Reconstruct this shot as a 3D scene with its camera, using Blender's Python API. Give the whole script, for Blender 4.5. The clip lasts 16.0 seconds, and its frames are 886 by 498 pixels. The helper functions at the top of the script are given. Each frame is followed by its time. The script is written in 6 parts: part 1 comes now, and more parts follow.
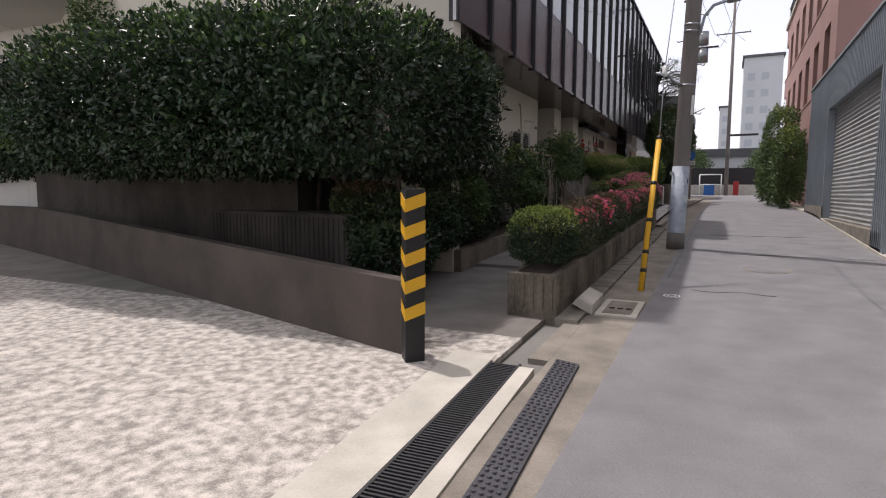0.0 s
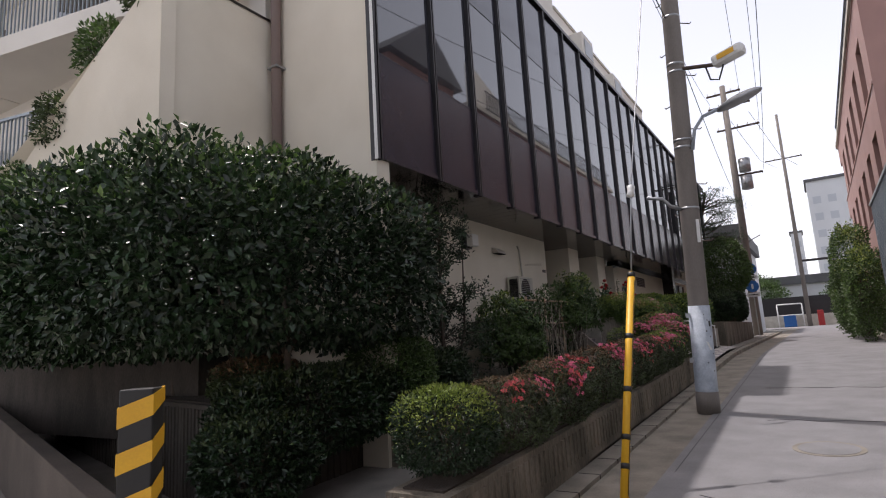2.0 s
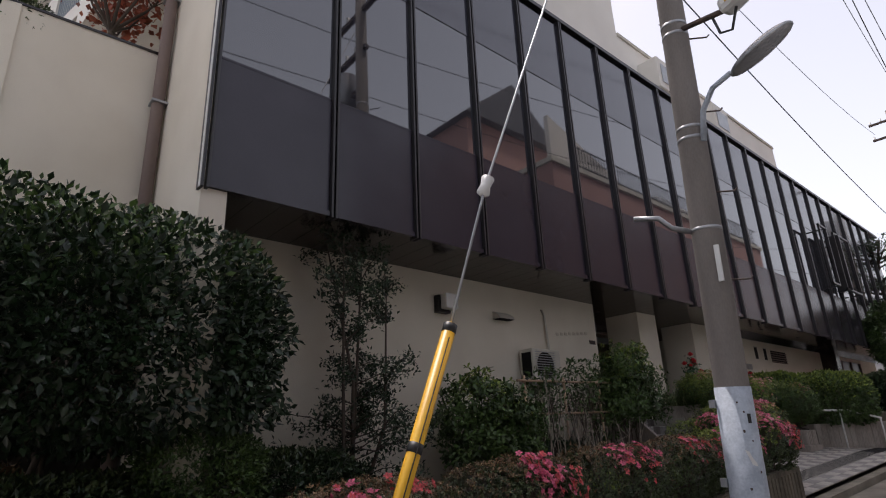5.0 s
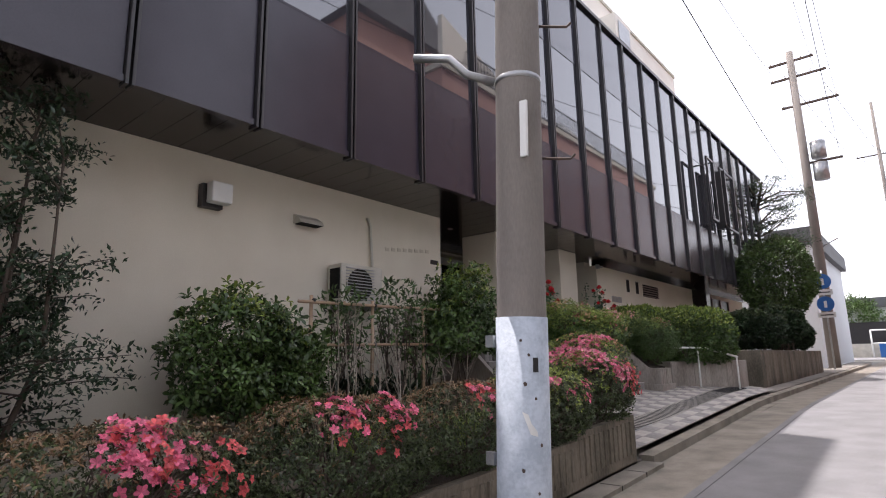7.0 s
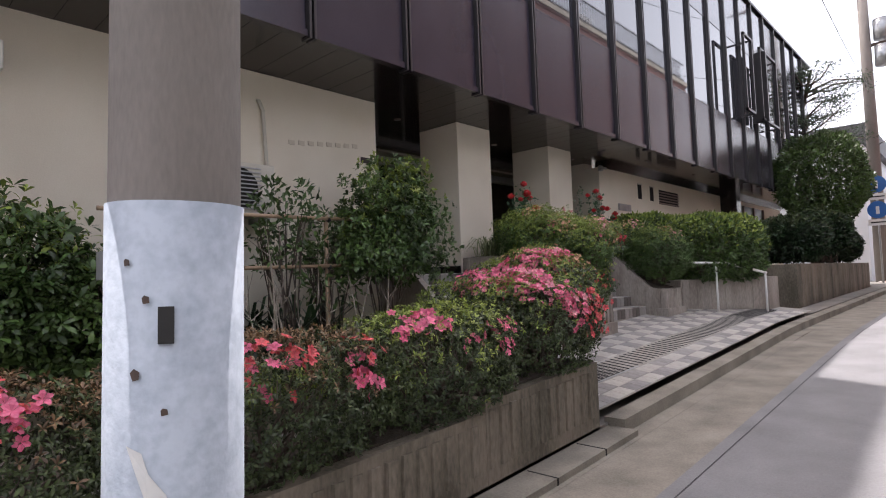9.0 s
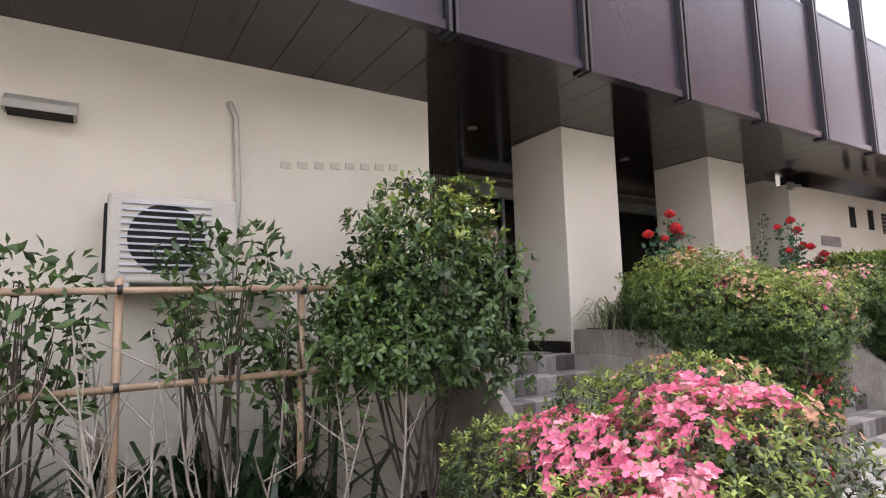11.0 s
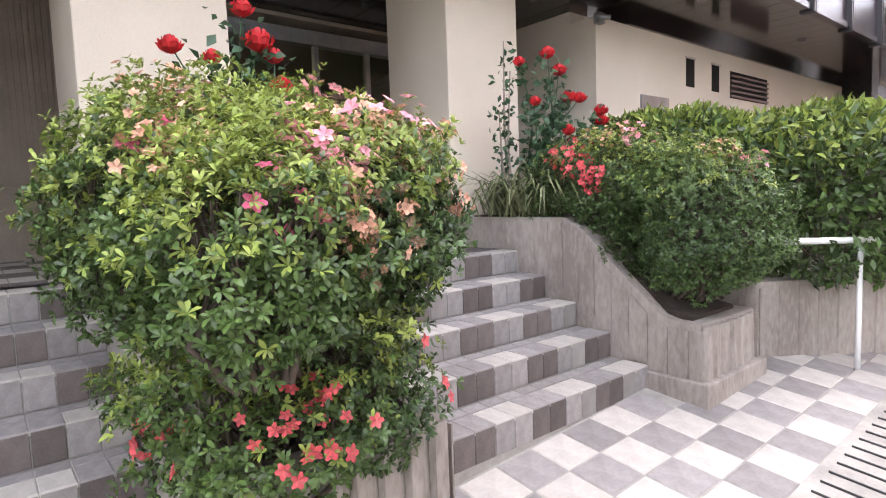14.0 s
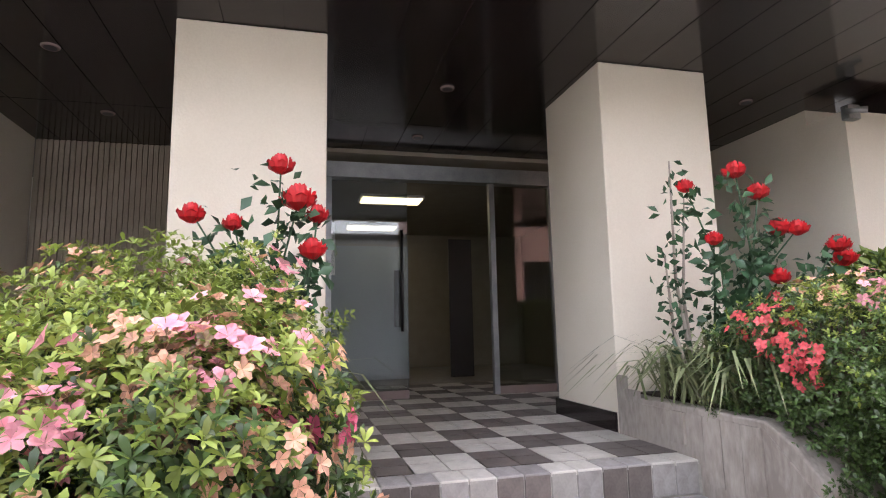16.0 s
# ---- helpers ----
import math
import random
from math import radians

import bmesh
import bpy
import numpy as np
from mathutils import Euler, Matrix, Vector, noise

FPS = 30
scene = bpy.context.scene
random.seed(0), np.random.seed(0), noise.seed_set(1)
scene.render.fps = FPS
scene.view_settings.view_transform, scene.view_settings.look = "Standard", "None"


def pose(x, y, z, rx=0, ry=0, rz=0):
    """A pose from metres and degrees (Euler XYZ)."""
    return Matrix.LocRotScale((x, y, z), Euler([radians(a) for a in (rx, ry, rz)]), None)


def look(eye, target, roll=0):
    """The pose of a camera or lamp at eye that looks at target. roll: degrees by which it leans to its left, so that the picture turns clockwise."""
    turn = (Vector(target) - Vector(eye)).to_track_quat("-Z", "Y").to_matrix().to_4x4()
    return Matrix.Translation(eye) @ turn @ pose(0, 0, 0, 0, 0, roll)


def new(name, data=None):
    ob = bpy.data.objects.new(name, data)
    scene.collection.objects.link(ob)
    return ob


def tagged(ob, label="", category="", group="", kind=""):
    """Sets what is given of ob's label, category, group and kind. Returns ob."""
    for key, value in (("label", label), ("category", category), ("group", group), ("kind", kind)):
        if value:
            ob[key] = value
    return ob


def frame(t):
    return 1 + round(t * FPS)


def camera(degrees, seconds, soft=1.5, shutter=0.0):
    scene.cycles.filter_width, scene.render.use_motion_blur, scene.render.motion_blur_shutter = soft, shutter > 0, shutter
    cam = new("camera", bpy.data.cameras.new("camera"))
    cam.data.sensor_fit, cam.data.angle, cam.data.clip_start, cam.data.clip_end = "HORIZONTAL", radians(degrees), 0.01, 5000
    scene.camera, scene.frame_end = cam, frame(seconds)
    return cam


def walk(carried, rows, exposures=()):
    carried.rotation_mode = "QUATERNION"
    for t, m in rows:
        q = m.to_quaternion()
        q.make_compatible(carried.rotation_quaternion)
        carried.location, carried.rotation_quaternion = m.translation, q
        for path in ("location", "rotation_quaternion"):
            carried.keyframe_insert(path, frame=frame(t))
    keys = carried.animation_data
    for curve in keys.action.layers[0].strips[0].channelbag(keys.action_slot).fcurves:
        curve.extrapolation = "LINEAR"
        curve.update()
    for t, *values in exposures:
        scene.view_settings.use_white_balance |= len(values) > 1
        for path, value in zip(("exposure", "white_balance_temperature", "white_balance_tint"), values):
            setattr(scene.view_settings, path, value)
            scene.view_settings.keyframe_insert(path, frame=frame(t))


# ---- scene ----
cam = camera(75.6, 16.0, 1.1)
PATH = [
    (0, (0.658, 0.406, 1.251), (-0.224, 2.191, 1.059), 0.2),
    (0.5, (0.833, 0.94, 1.259), (0.138, 2.812, 1.144), -0.9),
    (1, (1.0, 1.585, 1.294), (0.259, 3.442, 1.252), -1.6),
    (1.5, (1.079, 2.238, 1.33), (0.201, 4.033, 1.418), -3.1),
    (2, (1.365, 2.858, 1.424), (0.297, 4.516, 1.756), -3.4),
    (2.5, (1.556, 3.378, 1.429), (0.395, 4.888, 2.038), -3.6),
    (3, (1.87, 4.097, 1.492), (0.536, 5.317, 2.348), -3.4),
    (3.5, (2.177, 4.571, 1.475), (0.798, 5.637, 2.455), -3.1),
    (4, (2.198, 5.32, 1.491), (0.746, 6.368, 2.381), -3.3),
    (4.5, (2.174, 6.077, 1.47), (0.679, 7.165, 2.234), -3.0),
    (5, (2.152, 6.767, 1.434), (0.732, 8.023, 2.069), -2.4),
    (5.2, (2.128, 7.059, 1.421), (0.716, 8.408, 1.853), -2.2),
    (7.3, (1.685, 9.613, 1.609), (0.456, 11.138, 2.015), -1.4),
    (7.5, (1.676, 9.838, 1.669), (0.478, 11.375, 2.119), -1.3),
    (8, (1.42, 10.575, 1.597), (0.278, 12.165, 2.005), -2.3),
    (8.5, (1.42, 11.131, 1.568), (0.173, 12.684, 1.757), -2.5),
    (9, (1.271, 11.643, 1.586), (-0.103, 13.093, 1.694), -2.0),
    (9.2, (1.101, 11.905, 1.616), (-0.331, 13.296, 1.733), -1.9),
    (11.3, (-0.31, 14.248, 2.056), (-2.008, 15.283, 2.275), -1.6),
    (11.5, (-0.363, 14.527, 2.049), (-2.064, 15.569, 2.189), -2.1),
    (12, (-0.498, 15.128, 2.1), (-2.199, 16.18, 2.072), -2.2),
    (12.5, (-0.608, 15.685, 2.154), (-2.295, 16.759, 2.141), -1.9),
    (13, (-0.669, 16.16, 2.076), (-2.309, 17.304, 2.075), -1.8),
    (13.5, (-0.737, 16.739, 2.031), (-2.324, 17.954, 1.954), -2.0),
    (14, (-0.837, 17.28, 2.024), (-2.377, 18.544, 1.853), -2.1),
    (14.5, (-0.907, 17.654, 2.072), (-2.535, 18.804, 1.916), -2.3),
    (15, (-1.085, 18.045, 2.127), (-2.858, 18.966, 2.037), -2.9),
    (15.5, (-1.143, 18.264, 2.131), (-3.027, 18.922, 2.26), -3.0),
    (16, (-1.188, 18.351, 2.263), (-3.107, 18.84, 2.541), -1.2),
]
walk(cam, [(t, look(eye, target, roll)) for t, eye, target, roll in PATH],
     [(0, -0.35, 6500, 18), (1.5, -0.25, 6500, 18), (2.5, -0.2, 6500, 18), (3.5, -0.15, 6500, 18), (5, -0.3, 6500, 18), (7.3, 0.85, 6500, 18), (9.2, 1.0, 6500, 18), (11.3, 2.2, 6500, 18), (12.5, 2.55, 6500, 18), (14, 2.55, 6500, 18), (16, 2.5, 6500, 18)])


# ---- world, sun ----
world = bpy.data.worlds.new("world")
scene.world = world
world.use_nodes = True
wn = world.node_tree.nodes
sky = wn.new("ShaderNodeTexSky")
sky.sky_type = "NISHITA"
sky.sun_disc = False
sky.sun_elevation, sky.sun_rotation = radians(69), radians(-72)
sky.air_density, sky.dust_density, sky.ozone_density = 1.0, 6.0, 0.6
world.node_tree.links.new(sky.outputs[0], wn["Background"].inputs[0])
wn["Background"].inputs[1].default_value = 0.10
haze, both = wn.new("ShaderNodeBackground"), wn.new("ShaderNodeAddShader")  # bright thin cloud over the whole sky
haze.inputs[0].default_value = (0.95, 0.98, 1.0, 1)
toward, height, thin = wn.new("ShaderNodeTexCoord"), wn.new("ShaderNodeSeparateXYZ"), wn.new("ShaderNodeMapRange")
thin.inputs["From Min"].default_value, thin.inputs["From Max"].default_value = 0.0, 0.75
thin.inputs["To Min"].default_value, thin.inputs["To Max"].default_value = 1.25, 0.55  # whiter towards the horizon
world.node_tree.links.new(toward.outputs["Generated"], height.inputs[0])
world.node_tree.links.new(height.outputs["Z"], thin.inputs["Value"])
world.node_tree.links.new(thin.outputs[0], haze.inputs[1])
world.node_tree.links.new(wn["Background"].outputs[0], both.inputs[0])
world.node_tree.links.new(haze.outputs[0], both.inputs[1])
world.node_tree.links.new(both.outputs[0], wn["World Output"].inputs[0])
sun_data = bpy.data.lights.new("sun", "SUN")
sun_data.energy, sun_data.angle, sun_data.color = 3.4, radians(0.6), (1.0, 0.965, 0.92)
sun = new("sun", sun_data)
sun.matrix_world = look((-9, 3.0, 25.2), (0, 0, 0))


# ---- materials ----
def mat(name, base, rough=0.85, second=None, scale=6.0, fine=60.0, bump=0.3, depth=0.004, metal=0.0, amount=0.5,
        island=0.0, each=0.0, translucent=0.0, emit=0.0, ior=1.5, stretch=(1, 1, 1)):
    """A surface of two colours mixed by coarse and fine noise, with a fine relief."""
    m = bpy.data.materials.new(name)
    m.use_nodes = True
    nt = m.node_tree
    bs = nt.nodes["Principled BSDF"]
    bs.inputs["Roughness"].default_value = rough
    bs.inputs["Metallic"].default_value = metal
    bs.inputs["IOR"].default_value = ior
    second = second or tuple(c * 0.62 for c in base)
    tc = nt.nodes.new("ShaderNodeTexCoord")
    mp = nt.nodes.new("ShaderNodeMapping")
    mp.inputs["Scale"].default_value = stretch
    nt.links.new(tc.outputs["Object"], mp.inputs[0])
    n1 = nt.nodes.new("ShaderNodeTexNoise")
    n1.inputs["Scale"].default_value, n1.inputs["Detail"].default_value = scale, 5
    n2 = nt.nodes.new("ShaderNodeTexNoise")
    n2.inputs["Scale"].default_value, n2.inputs["Detail"].default_value = fine, 3
    for n in (n1, n2):
        nt.links.new(mp.outputs[0], n.inputs["Vector"])
    add = nt.nodes.new("ShaderNodeMath")
    add.operation = "MULTIPLY_ADD"
    add.inputs[1].default_value = 0.45
    nt.links.new(n2.outputs[0], add.inputs[0])
    nt.links.new(n1.outputs[0], add.inputs[2])
    ramp = nt.nodes.new("ShaderNodeMapRange")
    ramp.inputs["From Min"].default_value, ramp.inputs["From Max"].default_value = 0.72 - 0.25, 0.72 + 0.25
    ramp.inputs["To Min"].default_value, ramp.inputs["To Max"].default_value = 0.5 - amount, 0.5 + amount
    nt.links.new(add.outputs[0], ramp.inputs["Value"])
    mix = nt.nodes.new("ShaderNodeMix")
    mix.data_type = "RGBA"
    mix.inputs["A"].default_value, mix.inputs["B"].default_value = (*base, 1), (*second, 1)
    nt.links.new(ramp.outputs[0], mix.inputs["Factor"])
    out = mix.outputs["Result"]
    if island or each:
        if island:
            rnd = nt.nodes.new("ShaderNodeNewGeometry").outputs["Random Per Island"]
        else:
            rnd = nt.nodes.new("ShaderNodeObjectInfo").outputs["Random"]
        hs = nt.nodes.new("ShaderNodeHueSaturation")
        mr = nt.nodes.new("ShaderNodeMapRange")
        k = island or each
        mr.inputs["To Min"].default_value, mr.inputs["To Max"].default_value = 1 - k, 1 + k
        nt.links.new(rnd, mr.inputs["Value"])
        nt.links.new(mr.outputs[0], hs.inputs["Value"])
        nt.links.new(out, hs.inputs["Color"])
        out = hs.outputs[0]
    nt.links.new(out, bs.inputs["Base Color"])
    if bump:
        bp = nt.nodes.new("ShaderNodeBump")
        bp.inputs["Strength"].default_value, bp.inputs["Distance"].default_value = bump, depth
        nt.links.new(n2.outputs[0], bp.inputs["Height"])
        nt.links.new(bp.outputs[0], bs.inputs["Normal"])
    if translucent:
        tr = nt.nodes.new("ShaderNodeBsdfTranslucent")
        nt.links.new(out, tr.inputs[0])
        ms = nt.nodes.new("ShaderNodeMixShader")
        ms.inputs[0].default_value = translucent
        nt.links.new(bs.outputs[0], ms.inputs[1])
        nt.links.new(tr.outputs[0], ms.inputs[2])
        nt.links.new(ms.outputs[0], nt.nodes["Material Output"].inputs[0])
    if emit:
        bs.inputs["Emission Color"].default_value = (*base, 1)
        bs.inputs["Emission Strength"].default_value = emit
    return m


M_ASPHALT = mat("asphalt", (0.235, 0.232, 0.238), 0.9, (0.165, 0.163, 0.166), 2.2, 70, 0.9, 0.008, amount=0.5)
M_GROUND = mat("dusty_ground", (0.24, 0.23, 0.21), 0.95, (0.15, 0.145, 0.13), 0.4, 30)
M_LOT = mat("pebbled_concrete", (0.64, 0.60, 0.54), 0.95, (0.26, 0.24, 0.21), 11.0, 85, 0.8, 0.01, amount=0.75)
# grey lowered to put the shade between the planters into the colour
M_PATH = mat("shade_toned_path_concrete", (0.25, 0.23, 0.205), 0.9, (0.15, 0.138, 0.12), 2, 60, 0.5)
M_CURB = mat("kerb_concrete", (0.30, 0.27, 0.225), 0.9, (0.15, 0.135, 0.11), 3, 70, 0.6)
M_PALE = mat("pale_concrete", (0.58, 0.55, 0.48), 0.9, (0.42, 0.40, 0.34), 3, 70, 0.4)
M_CONC = mat("board_formed_concrete", (0.40, 0.36, 0.32), 0.9, (0.22, 0.19, 0.165), 2.2, 45, 0.6, 0.006, amount=0.8, stretch=(1, 1, 0.35))
M_MOSS = mat("mossy_concrete", (0.22, 0.185, 0.145), 0.95, (0.085, 0.075, 0.055), 2.2, 45, 0.7, 0.006, amount=0.8, stretch=(1, 1, 0.4))
# dark brown ribs, deepened further by the hedge's shade put into the colour
M_BED = mat("shaded_dark_ribbed_concrete", (0.075, 0.062, 0.052), 0.95, (0.035, 0.03, 0.024), 2.2, 45, 0.7, 0.006, amount=0.8, stretch=(1, 1, 0.4))
M_WALL = mat("brown_wall_concrete", (0.105, 0.084, 0.07), 0.9, (0.055, 0.045, 0.037), 1.6, 50, 0.5)
M_PLASTER = mat("cream_plaster", (0.72, 0.665, 0.56), 0.9, (0.63, 0.575, 0.475), 1.2, 90, 0.35, 0.003)
M_WHITE = mat("white_plaster", (0.74, 0.71, 0.65), 0.9, (0.62, 0.59, 0.54), 0.6, 60, 0.3)
M_SOFFIT = mat("dark_brown_soffit", (0.020, 0.014, 0.014), 0.13, (0.014, 0.010, 0.010), 3, 40, 0.04)
M_PANEL = mat("aubergine_panel", (0.029, 0.024, 0.035), 0.26, (0.021, 0.017, 0.026), 1.5, 60, 0.05, ior=1.5)
M_UPPER = mat("smoked_panel", (0.030, 0.030, 0.044), 0.10, (0.024, 0.024, 0.034), 1.2, 30, 0.03, ior=1.85)
M_GLASS = mat("tinted_facade_glass", (0.022, 0.022, 0.03), 0.03, (0.018, 0.018, 0.025), 1.0, 3, 0.05, 0.002, ior=2.3)
M_FRAME = mat("black_frame", (0.015, 0.013, 0.015), 0.35, (0.022, 0.02, 0.02), 5, 60, 0.05)
M_POLE = mat("pole_concrete", (0.235, 0.21, 0.19), 0.9, (0.15, 0.135, 0.12), 3, 90, 0.5, stretch=(1, 1, 0.3))
M_STEELWRAP = mat("worn_blue_grey_paint", (0.47, 0.52, 0.58), 0.6, (0.33, 0.375, 0.43), 7, 45, 0.5, amount=0.85)
M_STEEL = mat("galvanised_steel", (0.42, 0.43, 0.44), 0.45, (0.30, 0.31, 0.32), 8, 80, 0.15, metal=0.8)
M_RUST = mat("rusty_steel", (0.10, 0.065, 0.05), 0.8, (0.05, 0.04, 0.035), 8, 80, 0.3)
M_GRATE = mat("grate_iron", (0.055, 0.055, 0.06), 0.6, (0.03, 0.03, 0.03), 8, 80, 0.3, metal=0.3)
M_PIT = mat("drain_pit", (0.012, 0.011, 0.01), 0.95)
M_RUBBER = mat("ramp_rubber", (0.075, 0.075, 0.085), 0.8, (0.045, 0.045, 0.05), 5, 60, 0.3)
M_YELLOW = mat("yellow_plastic", (0.82, 0.46, 0.02), 0.45, (0.68, 0.36, 0.02), 4, 70, 0.1)
M_BLACK = mat("black_plastic", (0.018, 0.018, 0.018), 0.5)
M_BLUE = mat("blue_sign", (0.02, 0.14, 0.42), 0.4, (0.02, 0.11, 0.36))
M_SIGNWHITE = mat("sign_white", (0.75, 0.75, 0.72), 0.4, (0.68, 0.68, 0.66))
M_WIRE = mat("cable", (0.03, 0.03, 0.03), 0.6, bump=0)
M_GREYMETAL = mat("grey_sheet_metal", (0.30, 0.34, 0.37), 0.4, (0.24, 0.275, 0.30), 1.2, 40, 0.1, metal=0.25)
M_SHUTTER = mat("shutter_steel", (0.50, 0.51, 0.50), 0.45, (0.40, 0.41, 0.40), 2, 40, 0.1, metal=0.4)
M_PINK = mat("pink_tile", (0.40, 0.235, 0.20), 0.7, (0.34, 0.195, 0.17), 1.2, 70, 0.3)
M_BROWN = mat("brown_tower", (0.26, 0.20, 0.18), 0.85, (0.23, 0.175, 0.16), 0.3, 20, 0.1)
M_FARPANE = mat("far_dark_window", (0.10, 0.095, 0.11), 0.3, (0.08, 0.075, 0.09), 0.5, 6, 0)
# panes paled, distance haze mixed into their colour
M_FARWIN = mat("hazy_far_window", (0.46, 0.49, 0.53), 0.5, (0.42, 0.45, 0.49), 0.2, 6, 0)
M_FARWHITE = mat("far_white", (0.62, 0.64, 0.66), 0.9, (0.54, 0.56, 0.58), 0.2, 6, 0)
M_LETTER = mat("dull_brass", (0.58, 0.52, 0.42), 0.55, (0.50, 0.445, 0.355))
M_ROOF = mat("roof_tile", (0.12, 0.125, 0.13), 0.7, (0.08, 0.08, 0.085), 1, 30, 0.4)
M_TILE_L = mat("pale_tile", (0.55, 0.52, 0.47), 0.45, (0.40, 0.375, 0.34), 14, 70, 0.25, each=0.08)
M_TILE_D = mat("grey_tile", (0.33, 0.31, 0.30), 0.5, (0.21, 0.195, 0.185), 14, 70, 0.25, each=0.16)
M_TILE_M = mat("mid_grey_tile", (0.32, 0.30, 0.28), 0.5, (0.23, 0.215, 0.20), 9, 70, 0.25, each=0.2)
M_TILE_B = mat("brown_tile", (0.15, 0.125, 0.115), 0.5, (0.09, 0.075, 0.068), 9, 70, 0.25, each=0.25)
M_GROUT = mat("grout", (0.42, 0.40, 0.36), 0.95)
M_RIB = mat("ribbed_stone", (0.37, 0.32, 0.26), 0.9, (0.27, 0.23, 0.19), 3, 60, 0.4)
M_BAMBOO = mat("bamboo", (0.44, 0.31, 0.20), 0.5, (0.30, 0.20, 0.13), 4, 50, 0.2)
M_BARK = mat("bark", (0.11, 0.085, 0.065), 0.95, (0.06, 0.045, 0.035), 10, 60, 0.8)
M_TWIG = mat("pale_twig", (0.42, 0.37, 0.31), 0.95, (0.26, 0.22, 0.18), 10, 60, 0.5)
M_SOIL = mat("soil", (0.065, 0.05, 0.038), 1.0, (0.04, 0.03, 0.024), 5, 60, 1.0, 0.02)
M_LAMP = mat("lamp_panel", (1.0, 0.86, 0.5), 0.5, (1.0, 0.84, 0.48), bump=0, emit=0.7)
M_BLUEWALL = mat("blue_grey_partition", (0.30, 0.34, 0.38), 0.6, (0.25, 0.28, 0.32), 2, 30, 0.1)
M_INNER = mat("interior_wall", (0.30, 0.27, 0.22), 0.7, (0.25, 0.22, 0.18))
M_RED = mat("red_paint", (0.45, 0.03, 0.03), 0.5)
L_DARK = mat("dark_leaf", (0.028, 0.060, 0.022), 0.30, (0.011, 0.025, 0.010), 1.5, 25, 0, island=0.55, translucent=0.18)
L_MID = mat("mid_leaf", (0.10, 0.168, 0.042), 0.36, (0.034, 0.068, 0.020), 1.5, 25, 0, island=0.5, translucent=0.25)
L_LIME = mat("young_leaf", (0.32, 0.38, 0.085), 0.45, (0.15, 0.22, 0.04), 2.5, 25, 0, island=0.45, translucent=0.3)
L_AZALEA = mat("azalea_leaf", (0.078, 0.110, 0.037), 0.42, (0.034, 0.052, 0.020), 2.5, 25, 0, island=0.6, translucent=0.22)
L_BRONZE = mat("bronze_leaf", (0.21, 0.125, 0.06), 0.5, (0.12, 0.075, 0.04), 3, 25, 0, island=0.5, translucent=0.2)
L_MAPLE = mat("red_maple_leaf", (0.36, 0.10, 0.05), 0.5, (0.24, 0.07, 0.04), 3, 25, 0, island=0.45, translucent=0.3)
L_PINE = mat("pine_needles", (0.055, 0.09, 0.045), 0.5, (0.03, 0.055, 0.028), 3, 25, 0, island=0.5, translucent=0.1)
F_PINK = mat("pink_petal", (0.80, 0.20, 0.32), 0.5, (0.62, 0.10, 0.20), 8, 40, 0, island=0.3, translucent=0.25)
F_PEACH = mat("fading_peach_petal", (0.74, 0.42, 0.30), 0.6, (0.55, 0.28, 0.18), 8, 40, 0, island=0.35, translucent=0.2)
F_PALE = mat("pale_pink_petal", (0.86, 0.42, 0.46), 0.5, (0.75, 0.27, 0.36), 8, 40, 0, island=0.25, translucent=0.25)
F_CORAL = mat("coral_petal", (0.74, 0.13, 0.13), 0.5, (0.58, 0.08, 0.10), 8, 40, 0, island=0.3, translucent=0.25)
F_ROSE = mat("rose_petal", (0.62, 0.015, 0.022), 0.45, (0.44, 0.01, 0.015), 8, 40, 0, island=0.3, translucent=0.15)
L_PALEGRASS = mat("striped_grass", (0.34, 0.36, 0.20), 0.5, (0.12, 0.17, 0.06), 6, 25, 0, island=0.45, translucent=0.25)
L_ROSE = mat("rose_leaf", (0.06, 0.13, 0.06), 0.4, (0.03, 0.075, 0.035), 3, 25, 0, island=0.4, translucent=0.2)


# ---- builders ----
def G(y):
    """The street's height: it climbs away from the start and flattens out."""
    return 0.05 * (min(y, 21.0) - 7.6) + (0.012 * (y - 21.0) if y > 21 else 0.0)


def P(x, y):
    """The height of the tiled forecourt, which also rises towards the steps."""
    return G(y) + 0.15 + 0.12 * (-0.9 - x)


def link(name, me, material, parent=None, label="", smooth=False):
    for mm in (material if isinstance(material, (list, tuple)) else (material,)):
        me.materials.append(mm)
    if smooth:
        me.shade_smooth()
    ob = new(name, me)
    if parent:
        ob.parent = parent
    if label:
        ob["label"] = label
    return ob


def part(name, bm, material, parent=None, label="", smooth=False):
    me = bpy.data.meshes.new(name)
    bmesh.ops.recalc_face_normals(bm, faces=bm.faces)
    bm.to_mesh(me)
    bm.free()
    return link(name, me, material, parent, label, smooth)


def raw(name, verts, faces, material, parent=None, label="", smooth=False):
    me = bpy.data.meshes.new(name)
    me.from_pydata(verts, [], faces)
    me.update()
    return link(name, me, material, parent, label, smooth)


def thing(name, label, category, group="", at=(0, 0, 0)):
    ob = new(name)
    ob.location = at
    return tagged(ob, label, category, group)


def add_box(bm, x0, x1, y0, y1, z0, z1, bevel=0.0):
    made = bmesh.ops.create_cube(bm, size=1)["verts"]
    for v in made:
        v.co = Vector(((x0 + x1) / 2 + v.co.x * (x1 - x0), (y0 + y1) / 2 + v.co.y * (y1 - y0), (z0 + z1) / 2 + v.co.z * (z1 - z0)))
    if bevel:
        edges = {e for v in made for e in v.link_edges}
        bmesh.ops.bevel(bm, geom=list(edges), offset=bevel, segments=2, affect="EDGES", profile=0.5)
    return bm


